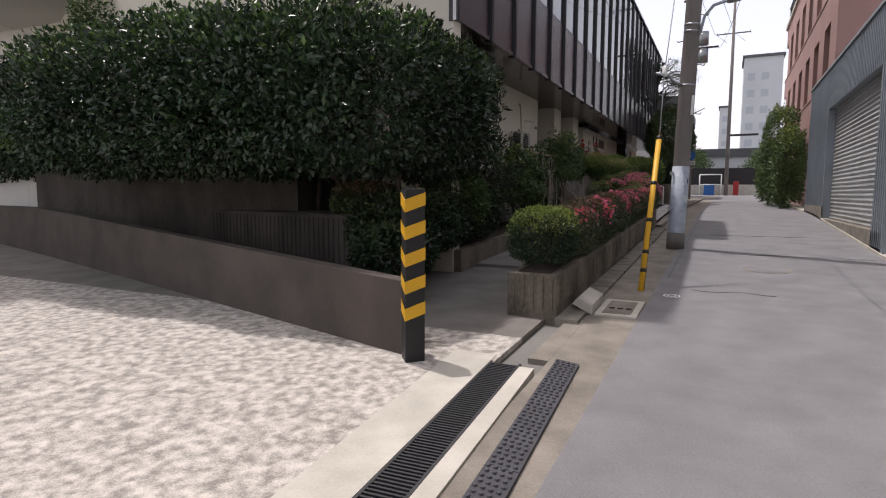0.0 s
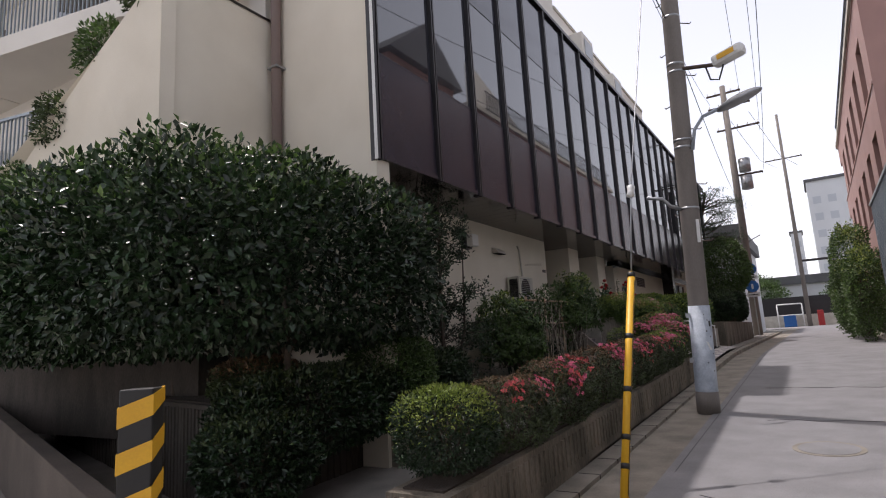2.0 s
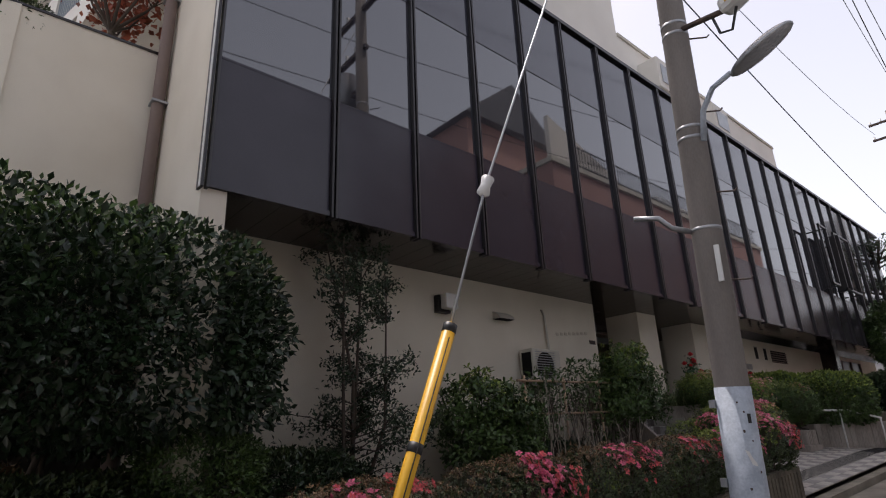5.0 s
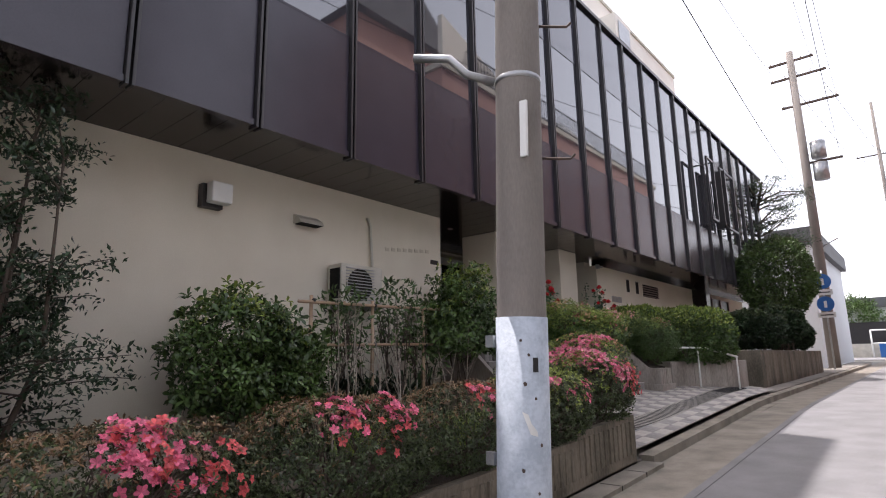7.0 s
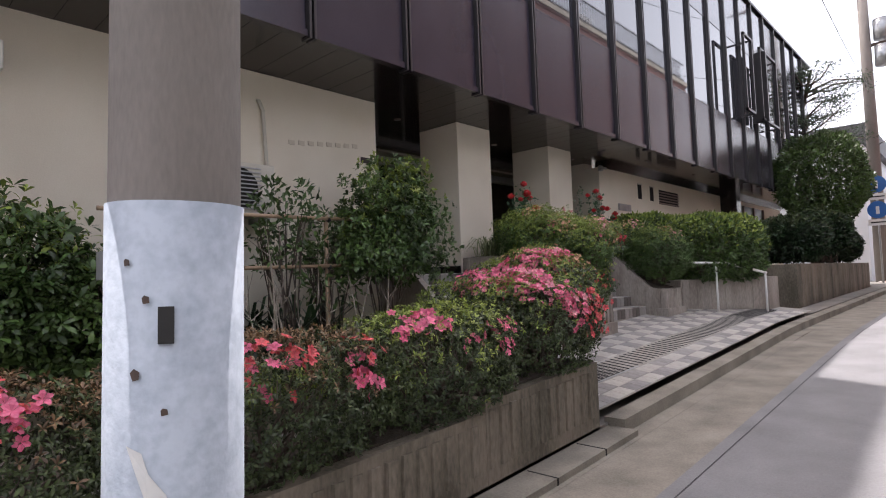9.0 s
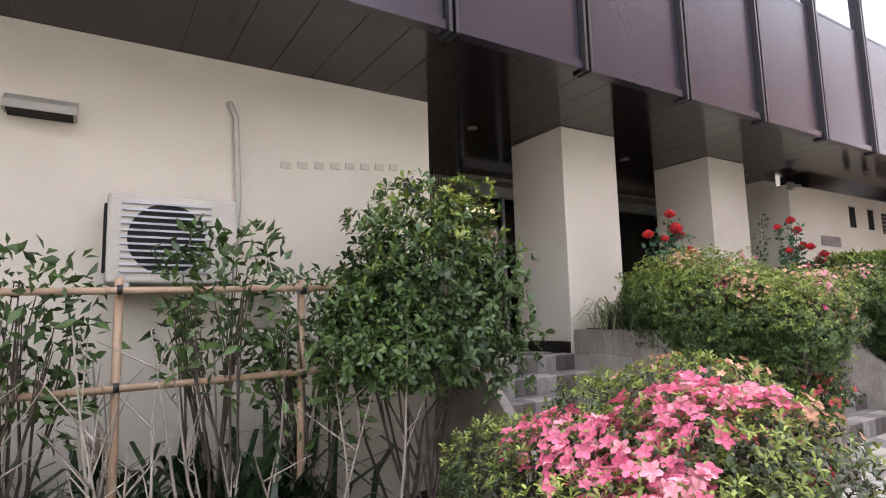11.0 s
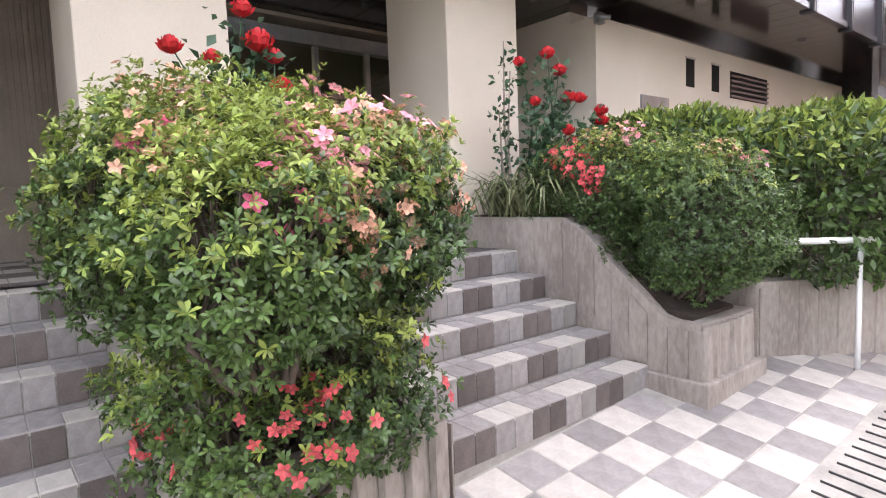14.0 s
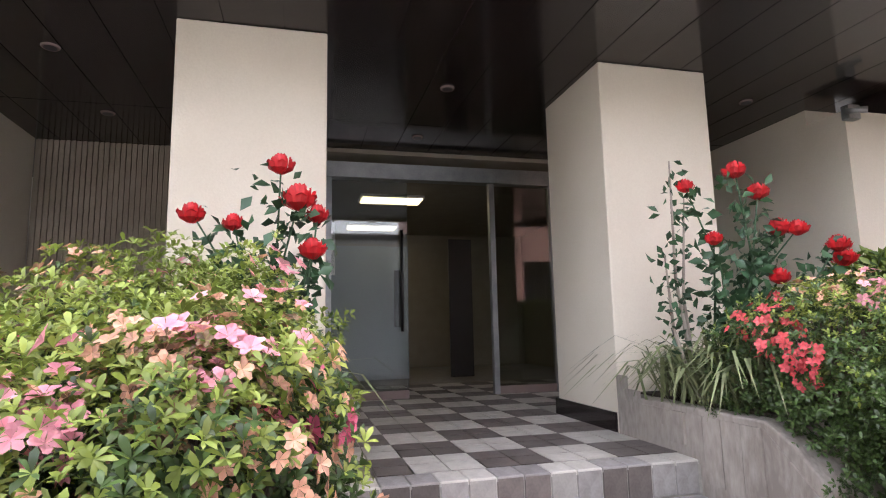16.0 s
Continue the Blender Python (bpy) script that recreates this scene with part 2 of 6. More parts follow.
def box(name, x0, x1, y0, y1, z0, z1, material, parent=None, label="", bevel=0.0):
    return part(name, add_box(bmesh.new(), x0, x1, y0, y1, z0, z1, bevel), material, parent, label)


def add_prism(bm, ring, off):
    """A closed solid from a ring of points pushed by off."""
    a = [bm.verts.new(p) for p in ring]
    b = [bm.verts.new(Vector(p) + Vector(off)) for p in ring]
    bm.faces.new(a)
    bm.faces.new(b[::-1])
    for i in range(len(a)):
        j = (i + 1) % len(a)
        bm.faces.new((a[j], a[i], b[i], b[j]))
    return bm


def prism(name, ring, off, material, parent=None, label="", bevel=0.0):
    bm = add_prism(bmesh.new(), ring, off)
    if bevel:
        bmesh.ops.bevel(bm, geom=list(bm.edges), offset=bevel, segments=2, affect="EDGES", profile=0.5)
    return part(name, bm, material, parent, label)


def strip(name, x0, x1, y0, y1, dz, thick, material, n=24, parent=None, tilt=0.0, label=""):
    """A slab that follows the street's climb."""
    vs, fs = [], []
    for i in range(n + 1):
        y = y0 + (y1 - y0) * i / n
        z = G(y) + dz
        vs += [(x0, y, z + tilt), (x1, y, z), (x1, y, z - thick), (x0, y, z + tilt - thick)]
    for i in range(n):
        a, b = 4 * i, 4 * i + 4
        for k in range(4):
            l = (k + 1) % 4
            fs.append((a + k, a + l, b + l, b + k))
    fs += [(3, 2, 1, 0), (4 * n, 4 * n + 1, 4 * n + 2, 4 * n + 3)]
    ob = raw(name, vs, fs, material, parent, label)
    bm = bmesh.new()
    bm.from_mesh(ob.data)
    bmesh.ops.recalc_face_normals(bm, faces=bm.faces)
    bm.to_mesh(ob.data)
    bm.free()
    return ob


def tube_data(points, radii, sides=8, cap=True):
    vs, fs = [], []
    pts = [Vector(p) for p in points]
    for i, p in enumerate(pts):
        d = (pts[min(i + 1, len(pts) - 1)] - pts[max(i - 1, 0)]).normalized()
        u = d.cross(Vector((0.31, 0.87, 0.38)))
        u = (u if u.length > 0.1 else d.cross(Vector((1, 0, 0)))).normalized()
        w = d.cross(u)
        r = radii[i] if isinstance(radii, (list, tuple)) else radii
        for k in range(sides):
            a = 2 * math.pi * k / sides
            vs.append(p + u * (r * math.cos(a)) + w * (r * math.sin(a)))
    for i in range(len(pts) - 1):
        for k in range(sides):
            l = (k + 1) % sides
            fs.append((i * sides + k, i * sides + l, (i + 1) * sides + l, (i + 1) * sides + k))
    if cap:
        fs.append(tuple(range(sides))[::-1])
        fs.append(tuple((len(pts) - 1) * sides + k for k in range(sides)))
    return vs, fs


def tube(name, points, radii, material, parent=None, label="", sides=8):
    vs, fs = tube_data(points, radii, sides)
    return raw(name, vs, fs, material, parent, label, smooth=True)


def tubes(name, runs, material, parent=None, label="", sides=5, kind="stuff"):
    """Many branches in one mesh: runs of (points, radii)."""
    vs, fs = [], []
    for pts, rad in runs:
        v, f = tube_data(pts, rad, sides, cap=False)
        o = len(vs)
        vs += v
        fs += [tuple(i + o for i in q) for q in f]
    return tagged(raw(name, vs, fs, material, parent, label, smooth=True), kind=kind)


# ---- plants ----
RNG = np.random.default_rng(7)


def unit(a):
    return a / np.maximum(np.linalg.norm(a, axis=1, keepdims=True), 1e-9)


def leaf_mesh(name, pos, out, size, material, parent, wide=0.42, fold=0.25, droop=0.0, label="", whorl=0):
    """One mesh of many folded leaves at pos, leaning outwards along out."""
    if whorl:  # rosettes of narrow leaves at the twig ends
        tilt = unit(out + RNG.normal(0, 0.45, out.shape) + np.array([0, 0, 0.35]))
        u = unit(np.cross(tilt, RNG.normal(0, 1, tilt.shape)))
        w = np.cross(tilt, u)
        ang = (np.arange(whorl) * 2 * np.pi / whorl)[None, :, None] + RNG.uniform(-0.35, 0.35, (len(pos), whorl, 1))
        axis = (u[:, None] * np.cos(ang) + w[:, None] * np.sin(ang) + tilt[:, None] * RNG.uniform(0.35, 0.9, (len(pos), whorl, 1))).reshape(-1, 3)
        axis, pos, out = unit(axis), np.repeat(pos, whorl, 0), np.repeat(tilt, whorl, 0)
    n = len(pos)
    if not whorl:
        axis = unit(out * 0.9 + RNG.normal(0, 0.75, (n, 3)) + np.array([0, 0, 0.15 - droop]))
    nrm = unit(np.cross(axis, RNG.normal(0, 1, (n, 3))) * (0.15 if whorl else 0.7) + out * 0.6 + np.array([0, 0, 0.5]))
    side = unit(np.cross(axis, nrm))
    nrm = np.cross(side, axis)
    s = size * RNG.uniform(0.65, 1.3, (n, 1))
    base, mid, tip = pos, pos + axis * s * 0.5, pos + axis * s - nrm * s * 0.12
    l, r = mid + side * s * wide * 0.5 + nrm * s * fold * 0.3, mid - side * s * wide * 0.5 + nrm * s * fold * 0.3
    if whorl:  # broader towards the tip, cupped
        def edge(f, w, h, sg):
            return pos + axis * s * f + side * (s * wide * w * sg) + nrm * s * h
        vs = np.stack([base, edge(0.38, 0.36, 0.06, 1), edge(0.74, 0.44, 0.04, 1), tip, edge(0.74, 0.44, 0.04, -1), edge(0.38, 0.36, 0.06, -1)], axis=1).reshape(-1, 3)
        i = np.arange(n) * 6
        fs = np.concatenate([np.stack([i + a, i + b, i + c], 1) for a, b, c in ((0, 1, 5), (1, 2, 5), (2, 4, 5), (2, 3, 4))])
    else:
        vs = np.stack([base, l, tip, r], axis=1).reshape(-1, 3)
        i = np.arange(n) * 4
        fs = np.concatenate([np.stack([i, i + 1, i + 2], 1), np.stack([i, i + 2, i + 3], 1)])
    me = bpy.data.meshes.new(name)
    me.vertices.add(len(vs))
    me.vertices.foreach_set("co", vs.ravel().astype(np.float32))
    me.loops.add(len(fs) * 3)
    me.polygons.add(len(fs))
    me.loops.foreach_set("vertex_index", fs.ravel().astype(np.int32))
    me.polygons.foreach_set("loop_start", (np.arange(len(fs)) * 3).astype(np.int32))
    me.update()
    me.validate()
    ob = link(name, me, material, parent, label)
    return tagged(ob, kind="stuff")


def shell(center, radii, n, power=2.6, lump=0.12, inner=0.72, low=-1.0):
    """Points in the outer shell of a clipped, uneven rounded form, and the ways out of it."""
    d = unit(RNG.normal(0, 1, (int(n * 1.6), 3)))
    d = d[d[:, 2] > low][:n]
    k = (np.abs(d) ** power).sum(1) ** (-1 / power)
    rough = np.array([noise.noise(Vector((a * 3.1 + center[0], b * 3.1 + center[1], c * 3.1))) for a, b, c in d])
    depth = inner + (1 - inner) * RNG.uniform(0, 1, len(d)) ** 0.45
    p = d * (k * depth * (1 + lump * rough))[:, None] * np.array(radii) + np.array(center)
    return p, unit(d / np.array(radii))


def twigs(center, radii, n, r=0.012, base=None, reach=0.74):
    """Forking stems from the foot of a shrub out into its crown."""
    runs = []
    c, R = Vector(center), Vector(radii)
    foot = Vector(base) if base else c - Vector((0, 0, R.z))
    for _ in range(n):
        d = Vector(RNG.normal(0, 1, 3))
        d.z = abs(d.z) * 0.8
        d.normalize()
        end = c + Vector((d.x * R.x, d.y * R.y, d.z * R.z)) * reach
        start = foot + Vector((RNG.uniform(-0.3, 0.3) * R.x, RNG.uniform(-0.3, 0.3) * R.y, 0))
        m1 = start.lerp(end, 0.4) + Vector(RNG.normal(0, 0.06, 3)) * R.length
        m2 = start.lerp(end, 0.75) + Vector(RNG.normal(0, 0.04, 3)) * R.length
        runs.append(([start, m1, m2, end], [r, r * 0.75, r * 0.5, r * 0.25]))
        for _ in range(2):
            e2 = m2 + (end - m1) * 0.3 + Vector(RNG.normal(0, 0.05, 3)) * R.length
            runs.append(([m1.lerp(m2, RNG.uniform(0.2, 1)), e2], [r * 0.5, r * 0.2]))
    return runs


def blossoms(name, pos, out, size, material, parent, label=""):
    """Open five-petalled flowers."""
    vs, fs = [], []
    for p, o in zip(pos, out):
        o = Vector(o) + Vector(RNG.normal(0, 0.35, 3))
        o.normalize()
        u = o.orthogonal().normalized()
        w = o.cross(u)
        s = size * RNG.uniform(0.7, 1.2)
        b = Vector(p)
        a0 = RNG.uniform(0, 6.28)
        for k in range(5):
            a = a0 + k * 1.2566
            d, t = u * math.cos(a) + w * math.sin(a), -u * math.sin(a) + w * math.cos(a)
            i = len(vs)
            vs += [b, b + d * s * 0.55 + t * s * 0.36 + o * s * 0.34, b + d * s * 0.98 + t * s * 0.16 + o * s * 0.30,
                   b + d * s * 0.98 - t * s * 0.16 + o * s * 0.30, b + d * s * 0.55 - t * s * 0.36 + o * s * 0.34, b + d * s * 0.6 + o * s * 0.24]
            fs += [(i, i + 1, i + 5), (i + 1, i + 2, i + 5), (i + 2, i + 3, i + 5), (i + 3, i + 4, i + 5), (i + 4, i, i + 5)]
    return tagged(raw(name, vs, fs, material, parent, label), kind="stuff")


def pick(p, o, n, spots=None, spread=0.2, up=-0.2):
    """Choose n places of a shell, gathered round the given spots."""
    ok = np.where(o[:, 2] > up)[0]
    if spots is None:
        return p[RNG.choice(ok, n)], o[RNG.choice(ok, n)]
    s = np.array(spots)
    d = np.linalg.norm(p[ok][:, None] - s[None], axis=2).min(1)
    order = ok[np.argsort(d + RNG.exponential(spread, len(ok)))][:n]
    return p[order], o[order]


# ---- ground and street ----
ys = [-120, -60, -20, 0, 7.6, 15, 21, 30, 60, 150, 600]
vs = [(x, y, G(max(y, -20)) - 0.06) for y in ys for x in (-600, 600)]
tagged(raw("ground", vs, [(2 * i, 2 * i + 1, 2 * i + 3, 2 * i + 2) for i in range(len(ys) - 1)], M_GROUND),
       "dusty grey open ground beyond the street", "ground", kind="structure")
road = strip("road", -0.12, 3.0, -20, 58, 0.0, 0.05, M_ASPHALT, 60)
tagged(road, "grey worn asphalt lane between the buildings", "road", kind="structure")
tagged(strip("crossroad", -40, 60, 58, 66, 0.0, 0.05, M_ASPHALT, 4), "asphalt cross street at the lane's end", "road", kind="structure")
tagged(strip("gutter", -0.62, -0.12, -20, 58, -0.012, 0.05, M_CURB, 60), "stained concrete gutter beside the asphalt lane", "gutter", kind="structure")
tagged(strip("gutter", -0.80, -0.622, 5.0, 58, -0.012, 0.05, M_CURB, 40), "stained concrete gutter strip at the foot of the kerb", "gutter", kind="structure")
tagged(strip("pavement", 3.0, 3.35, -20, 40, 0.05, 0.1, M_PALE, 40), "narrow pale concrete edge before the garage", "pavement", kind="structure")
lot = strip("forecourt", -40, -1.02, -20, 5.5, 0.0, 0.05, M_LOT, 20)
tagged(lot, "sunlit pebbled concrete parking forecourt", "forecourt", kind="structure")
tagged(strip("path", -40, -1.02, 5.5, 9.0, 0.002, 0.05, M_PATH, 10), "concrete path between the planters, its grey darkened for shade", "path", kind="structure")
tagged(strip("path", -3.1, -0.9, 9.0, 16.2, 0.05, 0.1, M_PATH, 10), "concrete path between the planters, its grey darkened for shade", "path", kind="structure")
TURN = pose(-0.93, 4.78, 0, 0, 0, 3.15) @ pose(0.90, -4.78, 0)  # the drain runs slightly askew to the lane
for x0, x1, y1 in ((-0.77, -0.635, 4.72), (-1.40, -1.022, 4.95)):
    edging = strip("drain_edge", x0, x1, -20, y1, 0.006, 0.06, M_PALE, 12)
    edging.matrix_world = TURN
    tagged(edging, "pale concrete edging strip beside the drain grate", "kerb", kind="structure")
# kerb beside the planters, in separate stones
kerb = tagged(strip("kerb", -0.897, -0.66, 6.2, 15.7, 0.03, 0.2, M_CURB, 20), "mossy grey concrete kerb below the planter", "kerb", kind="structure")
kerb2 = tagged(strip("kerb", -0.93, -0.76, 15.7, 45, 0.09, 0.2, M_CURB, 30), "grey concrete kerb along the tiled forecourt", "kerb", kind="structure")
for y in np.arange(6.8, 15.6, 0.6):
    strip("joint", -0.88, -0.656, y, y + 0.012, 0.032, 0.1, M_PIT, 1, kerb)
tagged(strip("pavement", -1.6, -0.95, 22.6, 45, 0.10, 0.2, M_PATH, 14), "grey pavement strip beside the far planter", "pavement", kind="structure")
# the asphalt's seam and cracks; the one at y 11.7 draws a cable's shadow
crack_and_shadow = tagged(new("seam"), "dark tar seam, cracks and a cable's drawn shadow on the asphalt", "seam", kind="structure")
strip("seam_line", -0.036, -0.029, 9, 40, 0.003, 0.004, M_GRATE, 20, crack_and_shadow)
for y0, xs in ((8.3, (0.3, 0.8, 1.25)), (11.7, (0.6, 1.9, 2.9)), (14.6, (0.4, 1.2, 2.2))):
    pts = [(x, y0 + 0.06 * math.sin(9 * x), G(y0) + 0.002) for x in np.linspace(xs[0], xs[2], 9)]
    tube("crack_and_shadow", pts, 0.0035, M_PIT, crack_and_shadow, sides=4)

# drain grate
grate = thing("drain_grate", "black iron drain grate set in the concrete forecourt", "drain grate")
grate.matrix_world = TURN
strip("pit", -1.00, -0.78, -3, 4.76, -0.03, 0.02, M_PIT, 8, grate)
for x in (-1.02, -0.78):
    strip("rim", x, x + 0.022, -3, 4.78, 0.008, 0.04, M_GRATE, 8, grate)
bar = add_box(bmesh.new(), -0.11, 0.11, -0.008, 0.008, -0.02, 0.006)
me = bpy.data.meshes.new("bar")
bar.to_mesh(me)
me.materials.append(M_GRATE)
for i in range(150):
    y = 4.73 - 0.034 * i
    b = new("bar", me)
    b.parent, b.location = grate, (-0.889, y, G(y))
# rubber kerb ramp with raised studs
ramp = thing("kerb_ramp", "dark studded rubber kerb ramp lying in the gutter", "kerb ramp")
ramp.matrix_world = TURN
for i in range(8):
    y1 = 4.93 - i * 0.6
    strip("ramp_section", -0.50, -0.315, y1 - 0.594, y1, 0.012, 0.03, M_RUBBER, 1, ramp, tilt=0.022)
stud = bmesh.new()
bmesh.ops.create_cone(stud, cap_ends=True, segments=6, radius1=0.016, radius2=0.011, depth=0.012)
me = bpy.data.meshes.new("stud")
stud.to_mesh(me)
me.materials.append(M_RUBBER)
for i in range(58):
    for j in range(4):
        y, x = 4.88 - 0.052 * i, -0.48 + 0.042 * j + 0.01 * (i % 2)
        b = new("stud", me)
        b.parent, b.location = ramp, (x, y, G(y) + 0.016 + (-0.315 - x) * 0.119)
# square drain cover, stone wedge, painted mark, round cover
cover = thing("drain_cover", "square concrete drain cover in a pale frame", "drain cover")
strip("frame", -0.58, -0.14, 6.62, 7.40, 0.008, 0.03, M_PALE, 1, cover)
strip("lid", -0.51, -0.21, 6.70, 7.30, 0.014, 0.02, M_CURB, 1, cover)
for k in range(3):
    strip("slot", -0.47 + 0.09 * k, -0.41 + 0.09 * k, 6.90, 6.96, 0.018, 0.01, M_PIT, 1, cover)
wedge = thing("kerb_block", "loose pale concrete kerb block beside the cover", "kerb block")
prism("block", [(-0.82, 6.62, G(6.6) + 0.1), (-0.60, 6.62, G(6.6) - 0.01), (-0.60, 6.62, G(6.6) + 0.1), (-0.76, 6.62, G(6.6) + 0.17)][::-1], (0, 0.62, 0.03), M_PALE, wedge)
mark = thing("survey_mark", "white painted ring mark on the asphalt", "road mark")
for r in (0.10, 0.055):
    vsx, n = [], 24
    for k in range(n):
        a = 2 * math.pi * k / n
        for q in (r, r - 0.02):
            y = 7.86 + q * math.sin(a)
            vsx.append((0.11 + q * math.cos(a), y, G(y) + 0.004))
    raw("ring", vsx, [(2 * k, 2 * k + 1, (2 * k + 3) % (2 * n), (2 * k + 2) % (2 * n)) for k in range(n)], M_SIGNWHITE, mark)
man = thing("manhole_cover", "round grey iron manhole cover flush with the asphalt", "manhole cover")
for r, dz in ((0.33, 0.004), (0.28, 0.008)):
    bm = bmesh.new()
    bmesh.ops.create_cone(bm, cap_ends=True, segments=32, radius1=r, radius2=r, depth=0.02)
    ob = part("disc", bm, M_CURB if r > 0.3 else M_ASPHALT, man)
    ob.matrix_local = pose(1.25, 10.2, G(10.2) + dz - 0.01, 2.8)

# ---- low boundary wall and its striped end post ----
def run_wall(name, a, b, za, zb, ga, gb, thick, material, label):
    (ax, ay), (bx, by) = a, b
    n = Vector((by - ay, ax - bx, 0)).normalized() * thick
    return tagged(prism(name, [(ax, ay, ga), (bx, by, gb), (bx, by, zb), (ax, ay, za)], n, material, bevel=0.008), label, "wall", kind="structure")


run_wall("wall_lot", (-1.78, 4.62), (-12.2, 7.3), 0.50, 0.95, -0.2, -0.1, 0.16, M_WALL, "low brown concrete wall along the forecourt")
run_wall("wall_lot", (-12.2, 7.3), (-26, 10.6), 0.95, 0.88, -0.1, -0.1, 0.16, M_WALL, "low brown concrete wall along the forecourt")
post = thing("bollard", "square post wrapped in yellow and black hazard tape", "bollard", at=(-1.68, 4.57, G(4.57)))
post.rotation_euler = (0, 0, radians(41))
box("post", -0.084, 0.084, -0.084, 0.084, -0.02, 1.445, M_BLACK, post, bevel=0.008)
for i in range(5):
    z = 0.345 + 0.226 * i
    bm = bmesh.new()
    s = 0.0875
    t = 0.062
    ring = [(-s, -s, z), (s, -s, z + t), (s, s, z + 2 * t), (-s, s, z + t)]
    h = 0.105
    lo = [bm.verts.new(p) for p in ring]
    hi = [bm.verts.new((p[0], p[1], min(p[2] + h, 1.449))) for p in ring]
    for k in range(4):
        l = (k + 1) % 4
        bm.faces.new((lo[k], lo[l], hi[l], hi[k]))
    if i == 4:
        bm.faces.new(hi)
    part("tape_band", bm, M_YELLOW, post, "yellow reflective tape band")

# ---- ribbed planters ----
def ribs(name, a, b, z0a, z0b, z1a, z1b, material, parent, pitch=0.105, proud=0.016):
    """Upright ribs on a wall's face from a to b, each a piece of its own."""
    ax, ay = a
    bx, by = b
    L = math.hypot(bx - ax, by - ay)
    t = Vector((bx - ax, by - ay, 0)) / L
    n = Vector((t.y, -t.x, 0))
    k = 0
    while (k + 1) * pitch <= L + 1e-6:
        s0, s1 = k * pitch + 0.011, (k + 1) * pitch - 0.011
        pr = proud * RNG.uniform(0.45, 1.25)
        f = (k + 0.5) * pitch / L
        zb, zt = z0a + (z0b - z0a) * f, z1a + (z1b - z1a) * f - 0.004
        p0, p1 = Vector((ax, ay, 0)) + t * s0, Vector((ax, ay, 0)) + t * s1
        ring = [(*(p0 + n * -0.01).xy, zb), (*(p1 + n * -0.01).xy, zb), (*(p1 + n * pr - t * 0.012).xy, zb), (*(p0 + n * pr + t * 0.012).xy, zb)]
        prism("rib", ring, (0, 0, zt - zb + RNG.uniform(-0.006, 0.003)), material, parent)
        k += 1


front = thing("long_planter", "long ribbed mossy concrete planter beside the lane", "planter")
PX0, PX1 = -1.44, -0.90
for y0, y1, h in ((6.25, 10.2, 0.47), (10.2, 14.25, 0.47), (14.25, 15.58, 0.53)):
    strip("body", PX0, PX1, y0, y1 - 0.004, h, h + 0.1, M_MOSS, 6, front)
    strip("soil", PX0 + 0.09, PX1 - 0.09, y0 + 0.09, y1 - 0.05, h + 0.015, 0.02, M_SOIL, 6, front)
    ribs("rib_face", (PX1, y0), (PX1, y1), G(y0) + 0.14, G(y1) + 0.14, G(y0) + h - 0.05, G(y1) + h - 0.05, M_MOSS, front)
ribs("rib_face", (PX0, 6.25), (PX1, 6.25), G(6.25) + 0.1, G(6.25) + 0.1, G(6.25) + 0.45, G(6.25) + 0.45, M_MOSS, front)
ribs("rib_face", (PX1, 15.58), (PX0, 15.58), G(15.9) + 0.14, G(15.9) + 0.14, G(15.9) + 0.5, G(15.9) + 0.5, M_MOSS, front)
for x0, x1 in ((-2.85, PX0 - 0.004),):
    strip("body", x0, x1, 15.20, 15.86, 0.56, 0.7, M_MOSS, 2, front)
    strip("soil", x0 + 0.08, x1, 15.28, 15.78, 0.575, 0.02, M_SOIL, 2, front)
ribs("rib_face", (PX0, 15.86), (-2.85, 15.86), G(16) + 0.14, G(16) + 0.14, G(16) + 0.52, G(16) + 0.52, M_MOSS, front)
inner = thing("raised_bed", "ribbed concrete raised bed below the clipped hedge", "planter")
add = [(-3.5, 6.35), (-16, 9.6), (-16, 10.5), (-3.5, 10.5)]
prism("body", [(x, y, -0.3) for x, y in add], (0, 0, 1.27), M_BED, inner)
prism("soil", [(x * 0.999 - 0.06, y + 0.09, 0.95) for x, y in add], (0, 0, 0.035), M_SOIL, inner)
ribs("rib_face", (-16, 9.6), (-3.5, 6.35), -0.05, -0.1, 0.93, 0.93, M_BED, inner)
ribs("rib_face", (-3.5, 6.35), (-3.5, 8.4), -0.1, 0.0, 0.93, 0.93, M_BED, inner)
bed = thing("garden_bed", "low earth garden bed along the cream wall", "garden bed")
strip("edge", -3.14, -2.98, 8.4, 16.2, 0.34, 0.5, M_MOSS, 8, bed)
strip("soil", -4.3, -3.14, 8.4, 16.25, 0.28, 0.4, M_SOIL, 8, bed)

# ---- the building's ground floor ----
def wall(name, x0, x1, y0, y1, z0, z1, material, label, cat="wall"):
    return tagged(box(name, x0, x1, y0, y1, z0, z1, material), label, cat, kind="structure")


SOF = 3.86
wall("wall_garden", -4.55, -4.22, 8.36, 16.27, -0.2, SOF, M_PLASTER, "cream rendered ground floor wall behind the garden")
wall("wall_return", -6.3, -4.55, 16.0, 16.27, 0.0, SOF, M_PLASTER, "cream rendered return wall beside the porch")
wall("wall_far", -4.55, -4.24, 22.08, 36.0, 0.0, SOF - 0.12, M_PLASTER, "cream rendered wall with small vents")
wall("wall_far_side", -7.5, -4.55, 22.08, 22.38, 0.0, SOF, M_PLASTER, "cream rendered side wall of the porch")
wall("beam", -4.6, -4.2, 22.6, 36.0, SOF - 0.12, SOF + 0.02, M_SOFFIT, "dark brown beam over the cream wall", "beam")
